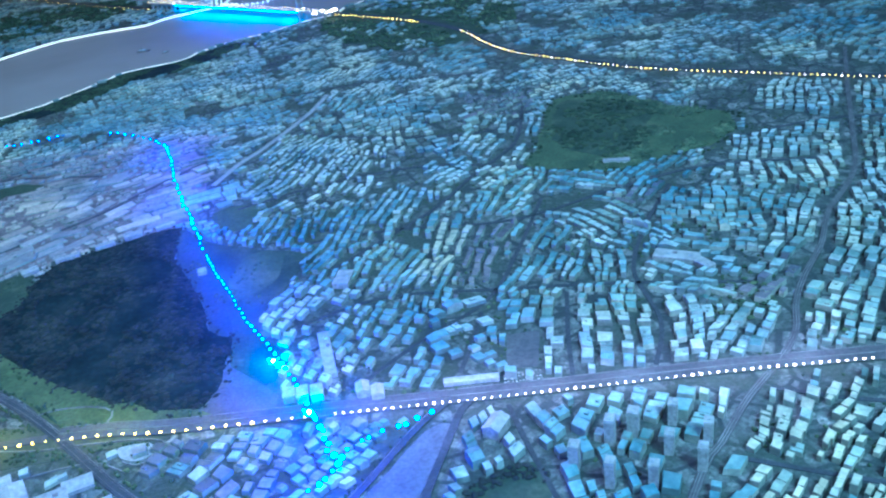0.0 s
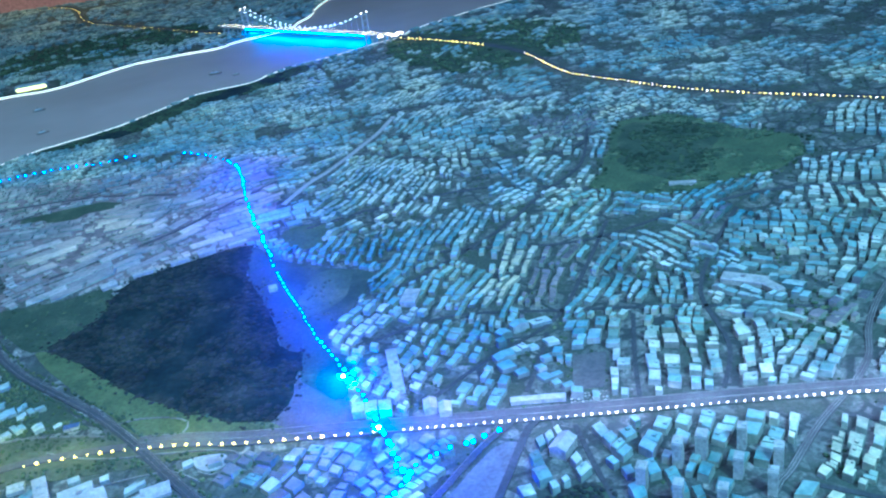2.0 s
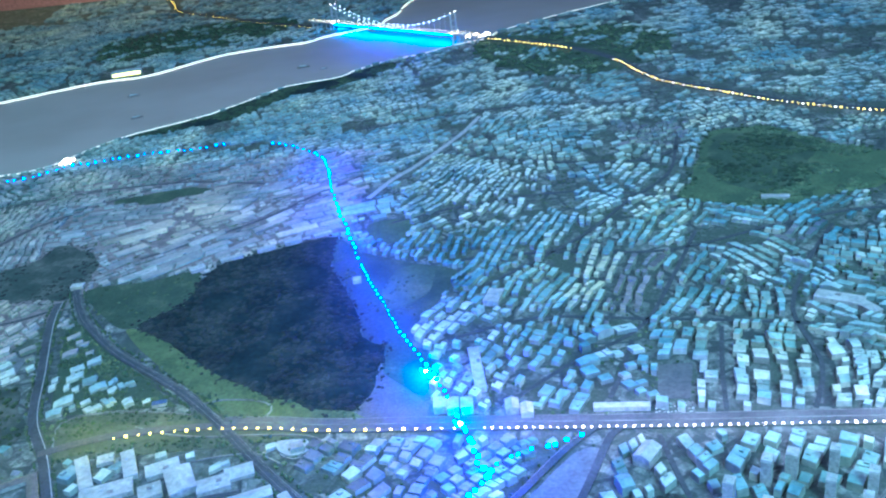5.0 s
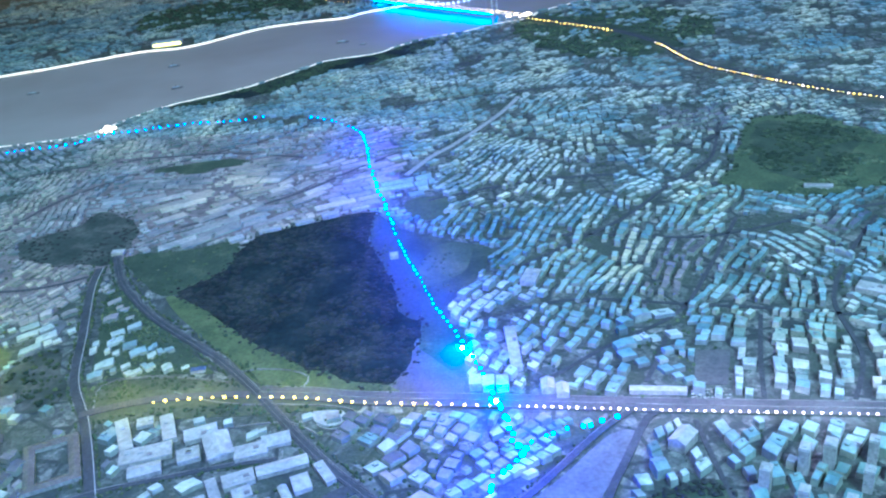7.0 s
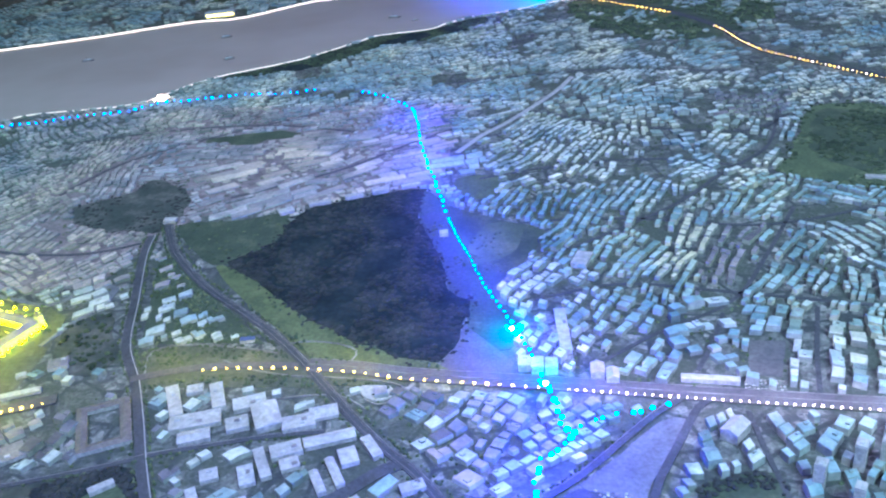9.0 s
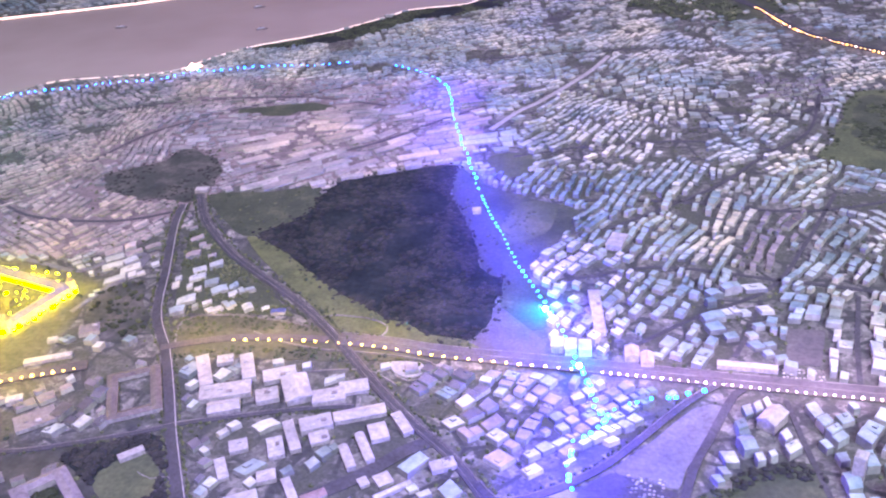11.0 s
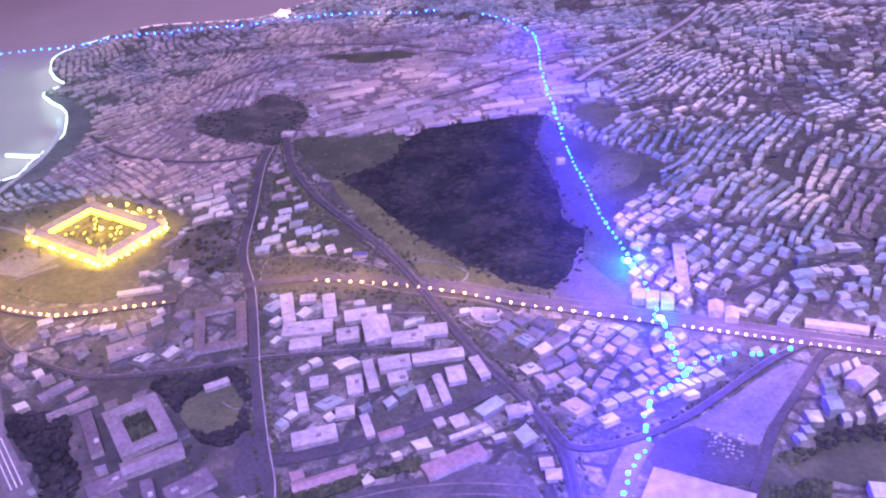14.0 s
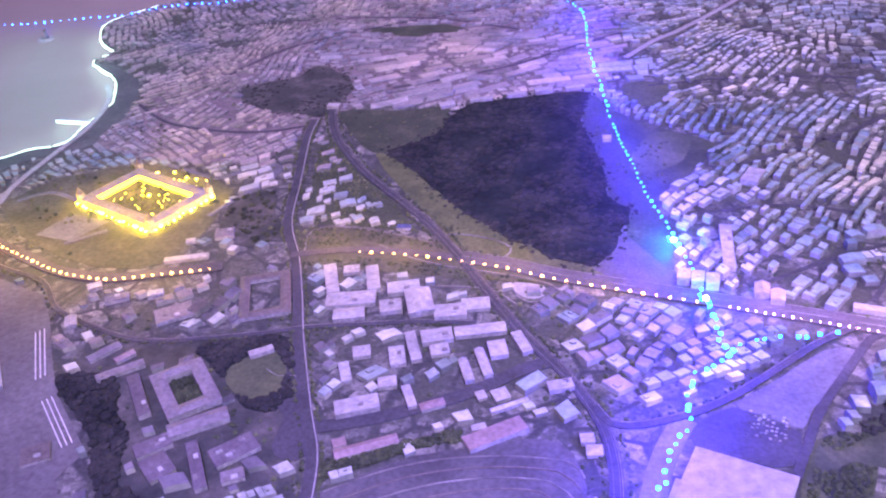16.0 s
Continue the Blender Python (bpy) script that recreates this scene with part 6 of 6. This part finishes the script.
grove("belt_trees", "dark low trees round the sports lawn", Area(BELT), 260, 0.004, 0.009, 0.5, CYPRESS, 0.0006, 0.0, ZONES["oval"])
tagged(ribbon("footpath", smooth_line([(-0.97, 1.03), (-0.94, 1.02), (-0.915, 1.03), (-0.895, 1.015)]), 0.0016, 0.0022, LINE), "thin pale footpath on the sports lawn", "", "", "structure")
grove("wooded_plot_trees", "dark trees of the plot beside the barracks", Area(EAST_WOOD), 70, 0.004, 0.008, 0.5, LEAF, 0.001, 0.0)
grove("dark_garden_trees", "dark bushes of the overgrown plot", Area(DARK_PLOT), 70, 0.003, 0.007, 0.5, CYPRESS, 0.001, -0.1)
grove("scrub_trees", "brown-green bushes of the scrub plot", Area(SCRUB), 300, 0.002, 0.0045, 0.6, LEAF, 0.001, -0.1)
grove("slope_trees", "dark trees on a slope beside the avenue", Area([(0.40, 1.60), (0.50, 1.56), (0.57, 1.62), (0.60, 1.72), (0.50, 1.72)]), 110, 0.003, 0.007, 0.4, LEAF_PALE)

grove("cutting_trees", "low trees along the railway cutting", Area([(-0.80, 0.845), (-0.72, 0.905), (-0.63, 0.975), (-0.60, 0.99), (-0.59, 0.975), (-0.65, 0.94), (-0.70, 0.89), (-0.76, 0.83)]), 300, 0.003, 0.006, 0.8, LEAF, 0.001, 0.0)
verts, faces = [], []
for line, offset, keep in ((NS_ROAD, 0.0135, 0.75), (NS_ROAD, -0.014, 0.6), (RING, 0.0165, 0.7), (RING, -0.0165, 0.7), (PORT_ROAD, -0.009, 0.5), (OVERPASS, 0.010, 0.4)):
    spots = along(line, 0.0055)
    for a, b in zip(spots, spots[1:]):
        d = (b - a).normalized()
        if rng.random() < keep and not on_road(a.x - d.y * offset * 1.9, a.y + d.x * offset * 1.9, -0.010):
            w = offset + rng.uniform(-0.001, 0.004) * (1 if offset > 0 else -1)
            clump(a.x - d.y * w, a.y + d.x * w, 0.001, rng.uniform(0.0018, 0.0042), 0.9, verts, faces)
tagged(from_lists("roadside_bushes", verts, faces, [LEAF_PALE]), "low green bushes along the road kerbs", "trees", "", "stuff")
for offset in (-0.0045, 0.0045):
    tagged(ribbon("lane_line", RING, 0.0006, 0.0040, LINE, 0.0008, None, offset), "thin pale lane line of the ring road", "", "", "structure")
WEDGE = straight([(-1.345, 1.885), (-1.165, 1.475), (-1.05, 1.495), (-0.90, 1.505), (-1.05, 1.635), (-1.21, 1.79)])
sheet("wedge_ground", WEDGE, 0.0008, 0.002, LAWN, "dark green plots between the two roads")
grove("wedge_trees", "dark green trees between scattered blocks", Area(WEDGE), 420, 0.003, 0.006, 0.7, LEAF_PALE, 0.0, -0.05)
tagged(ribbon("pier", smooth_line([(-2.05, 1.815), (-2.16, 1.805)]), 0.012, 0.001, PALE, 0.012), "short pale stone pier", "", "", "structure")

shore_strip("icy light strip at the pier", [Vector((-2.055, 1.805, 0)), Vector((-2.165, 1.795, 0))], 0.003, STRIP_ICE, 0.0)
for off in (0.0, 0.007, 0.014):
    for ax, ay, bx, by in ((-1.284, 0.856, -1.171, 0.782), (-1.442, 1.003, -1.338, 0.897)):
        tagged(ribbon("crane_rail", smooth_line([(ax - off * 0.6, ay - off), (bx - off * 0.6, by - off)]), 0.0018, 0.0030, CRANE_WHITE), "white crane rail on the port quay", "", "", "structure")
# ---- slip roads of the junction ----
for line, label in ((smooth_line([(-0.864, 1.499), (-0.817, 1.519), (-0.743, 1.517), (-0.700, 1.497), (-0.699, 1.466), (-0.723, 1.453), (-0.775, 1.450)]), "pale looping slip road"),
                    (smooth_line([(-0.730, 1.405), (-0.652, 1.405), (-0.598, 1.400), (-0.571, 1.385), (-0.578, 1.348), (-0.610, 1.335), (-0.637, 1.348)]), "pale looping slip road"),
                    (smooth_line([(-1.100, 1.375), (-1.124, 1.432), (-1.111, 1.467), (-1.047, 1.485), (-0.940, 1.484), (-0.859, 1.473)]), "pale kerb road of the junction"),
                    (smooth_line([(-0.958, 1.436), (-0.88, 1.412), (-0.80, 1.402), (-0.730, 1.405)]), "thin pale lane beside the motorway lights"),
                    (smooth_line([(-0.821, 1.320), (-0.769, 1.340), (-0.697, 1.352), (-0.658, 1.340), (-0.623, 1.318)]), "thin pale curved lane")):
    tagged(ribbon("slip_road", line, 0.0035, 0.0032, LINE), label, "", "", "structure")
sheet("loop_paving", jagged([(-0.655, 1.385), (-0.600, 1.390), (-0.585, 1.365), (-0.610, 1.345), (-0.640, 1.355)], 0.02, 0.002, 61), 0.0022, 0.003, PALE, "pale paved island in the slip road loop")
for pts in ([(-1.388, 1.446), (-1.372, 1.532), (-1.349, 1.605)], [(-1.633, 1.258), (-1.606, 1.295), (-1.576, 1.331)], [(-1.895, 1.385), (-1.845, 1.440), (-1.747, 1.426)],
            [(-1.735, 1.657), (-1.586, 1.623), (-1.479, 1.605), (-1.434, 1.657)]):
    tagged(ribbon("garrison_lane", smooth_line(pts), 0.012, 0.0030, FIELD), "faint grey lane across the barracks ground", "", "", "structure")
sheet("drill_yard", straight([(-1.419, 1.655), (-1.412, 1.715), (-1.345, 1.70), (-1.338, 1.640)]), 0.0022, 0.003, FIELD, "grey empty drill yard")
sheet("parade_ground", straight([(-1.728, 1.272), (-1.716, 1.372), (-1.600, 1.366), (-1.630, 1.272)]), 0.0018, 0.003, FIELD, "grey empty parade ground")
for k in range(5):
    off = k * 0.022
    arc = smooth_line([(-0.74 + off * 0.6, 0.82 - off), (-0.673 + off * 0.5, 0.885 - off), (-0.605 + off * 0.3, 0.93 - off), (-0.516, 0.966 - off), (-0.43 - off * 0.3, 0.982 - off), (-0.40, 0.96 - off)])
    tagged(ribbon("rail_track", arc, 0.0022, 0.0026, ROOF_DARK if k % 2 else LINE), "curved rail track in the yard", "", "", "structure")

# ---- parked cars on the open lots ----
CAR_PAINT = house_paint("car_paint", [(0.0, (0.6, 0.6, 0.6)), (0.5, (0.08, 0.08, 0.09)), (1.0, (0.45, 0.4, 0.38))], False)
verts, faces = [], []
for x0, y0, nx, ny in ((-0.205, 1.115, 9, 7), (0.03, 1.455, 11, 4)):
    for i in range(nx):
        for j in range(ny):
            if rng.random() < 0.7:
                x, y, k = x0 + i * 0.0065 + rng.uniform(-0.001, 0.001), y0 + j * 0.008 + rng.uniform(-0.002, 0.002), len(verts)
                for z, t in ((0.0012, 1.0), (0.0032, 0.7)):
                    verts += [(x - 0.0022 * t, y - 0.0012 * t, z), (x + 0.0022 * t, y - 0.0012 * t, z), (x + 0.0022 * t, y + 0.0012 * t, z), (x - 0.0022 * t, y + 0.0012 * t, z)]
                faces += [(k, k + 1, k + 5, k + 4), (k + 1, k + 2, k + 6, k + 5), (k + 2, k + 3, k + 7, k + 6), (k + 3, k, k + 4, k + 7), (k + 4, k + 5, k + 6, k + 7)]
tagged(from_lists("parked_cars", verts, faces, [CAR_PAINT]), "tiny parked cars on the open lots", "cars", "", "stuff")

# ---- suspension bridge ----
BRIDGE_W, BRIDGE_E = Vector((-1.438, 5.058, 0)), Vector((-0.701, 4.506, 0))
axis = (BRIDGE_E - BRIDGE_W).normalized()
side = Vector((-axis.y, axis.x, 0))
DECK, TOP = 0.042, 0.138
STEEL = mottled("bridge_steel", [(0.3, (0.30, 0.30, 0.32)), (0.7, (0.42, 0.42, 0.44))], 30, 160, 0.5)
bridge = tagged(new("suspension_bridge"), "suspension bridge with glowing cables and deck lights", "bridge")
deck_line = [BRIDGE_W - axis * 0.22, BRIDGE_W, BRIDGE_W.lerp(BRIDGE_E, 0.25), BRIDGE_W.lerp(BRIDGE_E, 0.5), BRIDGE_W.lerp(BRIDGE_E, 0.75), BRIDGE_E, BRIDGE_E + axis * 0.16]
deck = ribbon("deck", deck_line, 0.034, DECK, STEEL, 0.006, bridge)
under = ribbon("under_light", deck_line[1:-1], 0.030, DECK - 0.0065, STRIP_CYAN, 0.002, bridge)
for base in (BRIDGE_W, BRIDGE_E):
    for s in (-1, 1):
        bm = bmesh.new()
        bmesh.ops.create_cone(bm, cap_ends=True, segments=8, radius1=0.005, radius2=0.0035, depth=TOP + 0.01, matrix=Matrix.Translation(base + side * s * 0.017 + Vector((0, 0, TOP / 2 - 0.005))))
        part("tower_leg", bm, STEEL, bridge)
    for z in (0.075, 0.105, TOP - 0.004):
        bm = bmesh.new()
        m = Matrix.Translation(base + Vector((0, 0, z))) @ Matrix.Rotation(math.atan2(side.y, side.x), 4, "Z") @ Matrix.Diagonal((0.038, 0.005, 0.005, 1))
        bmesh.ops.create_cube(bm, size=1, matrix=m)
        part("cross_beam", bm, STEEL, bridge)


def cable_point(f, s):
    z = DECK + 0.008 + (TOP - DECK - 0.008) * (2 * f - 1) ** 2
    p = BRIDGE_W.lerp(BRIDGE_E, f) + side * s * 0.017
    return Vector((p.x, p.y, z))


def tube(name, pts, r, mat, parent):
    """A thin round bar through points."""
    verts, faces = [], []
    for i, p in enumerate(pts):
        d = (pts[min(i + 1, len(pts) - 1)] - pts[max(i - 1, 0)]).normalized()
        a = d.cross(Vector((0.31, 0.2, 0.93))).normalized()
        b = d.cross(a)
        verts += [tuple(p + r * (math.cos(k * math.pi / 3) * a + math.sin(k * math.pi / 3) * b)) for k in range(6)]
    for i in range(len(pts) - 1):
        faces += [(6 * i + k, 6 * i + (k + 1) % 6, 6 * i + 6 + (k + 1) % 6, 6 * i + 6 + k) for k in range(6)]
    return from_lists(name, verts, faces, [mat], parent=parent)


for s in (-1, 1):
    tube("main_cable", [cable_point(i / 30, s) for i in range(31)], 0.0018, STEEL, bridge)
    for i in range(1, 24):
        q = cable_point(i / 24, s)
        tube("hanger", [q, Vector((q.x, q.y, DECK))], 0.0006, STEEL, bridge)
    for i in range(1, 24):
        q = cable_point(i / 24, s)
        bead(bridge, q, q.z + 0.004, 0.0030 if i < 9 else 0.0027, "ice").name = "cable_light"
    for base in (BRIDGE_W, BRIDGE_E):
        bead(bridge, base + side * s * 0.017, TOP + 0.006, 0.0030, "white").name = "tower_lamp"
        bead(bridge, base + side * s * 0.02, DECK + 0.006, 0.0050, "white").name = "tower_lamp"
    for i, p in enumerate(along([deck_line[0] + side * s * 0.015, deck_line[-1] + side * s * 0.015], 0.018)):
        bead(bridge, p, DECK + 0.005, 0.0016, "white" if i % 3 else "warm").name = "deck_light"
for i in range(5):
    pier = BRIDGE_W - axis * (0.05 + 0.04 * i)
    bm = bmesh.new()
    box_into(bm, pier.x, pier.y, -0.01, 0.006, 0.006, DECK + 0.005)
    part("pier", bm, STEEL, bridge)
for i in range(4):
    pier = BRIDGE_E + axis * (0.03 + 0.04 * i)
    bm = bmesh.new()
    box_into(bm, pier.x, pier.y, -0.01, 0.006, 0.006, DECK + 0.005)
    part("pier", bm, STEEL, bridge)
toll = tagged(new("toll_plaza_lights"), "cluster of white lamps at the bridge head", "light string", "light strings")
for i in range(16):
    bead(toll, Vector((-0.575 + rng.uniform(-0.055, 0.055), 4.405 + rng.uniform(-0.03, 0.03), 0)), 0.045, 0.0045 * rng.uniform(0.8, 1.3), "white")

# ---- waterfront palace, islet tower, boats ----
palace = place_thing(new("waterfront_palace"), -2.40, 4.43, 17)
bm = bmesh.new()
box_into(bm, 0, 0, 0, 0.16, 0.04, 0.022)
body = part("body", bm, FACADE, palace)
# the front glows by itself in place of floodlight falling on it
bm = bmesh.new()
box_into(bm, 0, -0.022, 0.001, 0.14, 0.003, 0.014)
part("lit_front", bm, lit("palace_front_glow", (1.0, 0.58, 0.26), 5), palace, "yellow white palace front that glows in place of floodlight")
bm = bmesh.new()
box_into(bm, 0, 0, 0.022, 0.155, 0.036, 0.005, 0.8)
part("roof", bm, ROOF_GREY, palace)
tagged(palace, "palace with a glowing front on the far waterfront", "model building")
islet = place_thing(new("islet_tower"), -2.779, 2.387, 10, -0.010)
bm = bmesh.new()
bmesh.ops.create_cone(bm, cap_ends=True, segments=14, radius1=0.030, radius2=0.026, depth=0.006, matrix=Matrix.Translation((0, 0, 0.003)))
part("rock_base", bm, PALE, islet)
bm = bmesh.new()
box_into(bm, 0, 0, 0.006, 0.026, 0.018, 0.008)
part("lower_house", bm, FACADE, islet)
bm = bmesh.new()
bmesh.ops.create_cone(bm, cap_ends=True, segments=10, radius1=0.006, radius2=0.005, depth=0.020, matrix=Matrix.Translation((0.006, 0, 0.022)))
part("tower", bm, ROOF_PALE, islet)
bm = bmesh.new()
bmesh.ops.create_cone(bm, cap_ends=True, segments=10, radius1=0.006, radius2=0.0004, depth=0.010, matrix=Matrix.Translation((0.006, 0, 0.037)))
part("spire", bm, ROOF_DARK, islet)
tagged(islet, "small pale tower on an islet in the water", "tower")


def boat(x, y, length, turn):
    """A small ferry: a pointed hull, a cabin and a funnel."""
    base = place_thing(new("model_boat"), x, y, turn, -0.010)
    bm = bmesh.new()
    outline = [(-0.5, -0.13), (0.25, -0.14), (0.5, 0), (0.25, 0.14), (-0.5, 0.13)]
    low = [bm.verts.new((u * length * 0.92, v * length * 0.8, 0)) for u, v in outline]
    top = [bm.verts.new((u * length, v * length, length * 0.10)) for u, v in outline]
    for i in range(5):
        j = (i + 1) % 5
        bm.faces.new((low[i], low[j], top[j], top[i]))
    bm.faces.new(top)
    part("hull", bm, ROOF_DARK, base)
    bm = bmesh.new()
    box_into(bm, -0.06 * length, 0, length * 0.10, length * 0.6, length * 0.18, length * 0.09, 0.9)
    part("cabin", bm, ROOF_GREY, base)
    bm = bmesh.new()
    bmesh.ops.create_cone(bm, cap_ends=True, segments=8, radius1=length * 0.035, radius2=length * 0.03, depth=length * 0.12, matrix=Matrix.Translation((-0.1 * length, 0, length * 0.25)))
    part("funnel", bm, ROOF_DARK, base)
    return tagged(base, "small dark ferry on the model strait", "boat", "boats on the strait")


boat(-2.701, 3.671, 0.054, 20)
boat(-1.984, 3.644, 0.052, 35)
boat(-2.174, 4.019, 0.056, 25)
boat(-1.418, 4.293, 0.062, 10)
boat(-1.300, 4.230, 0.034, 30)
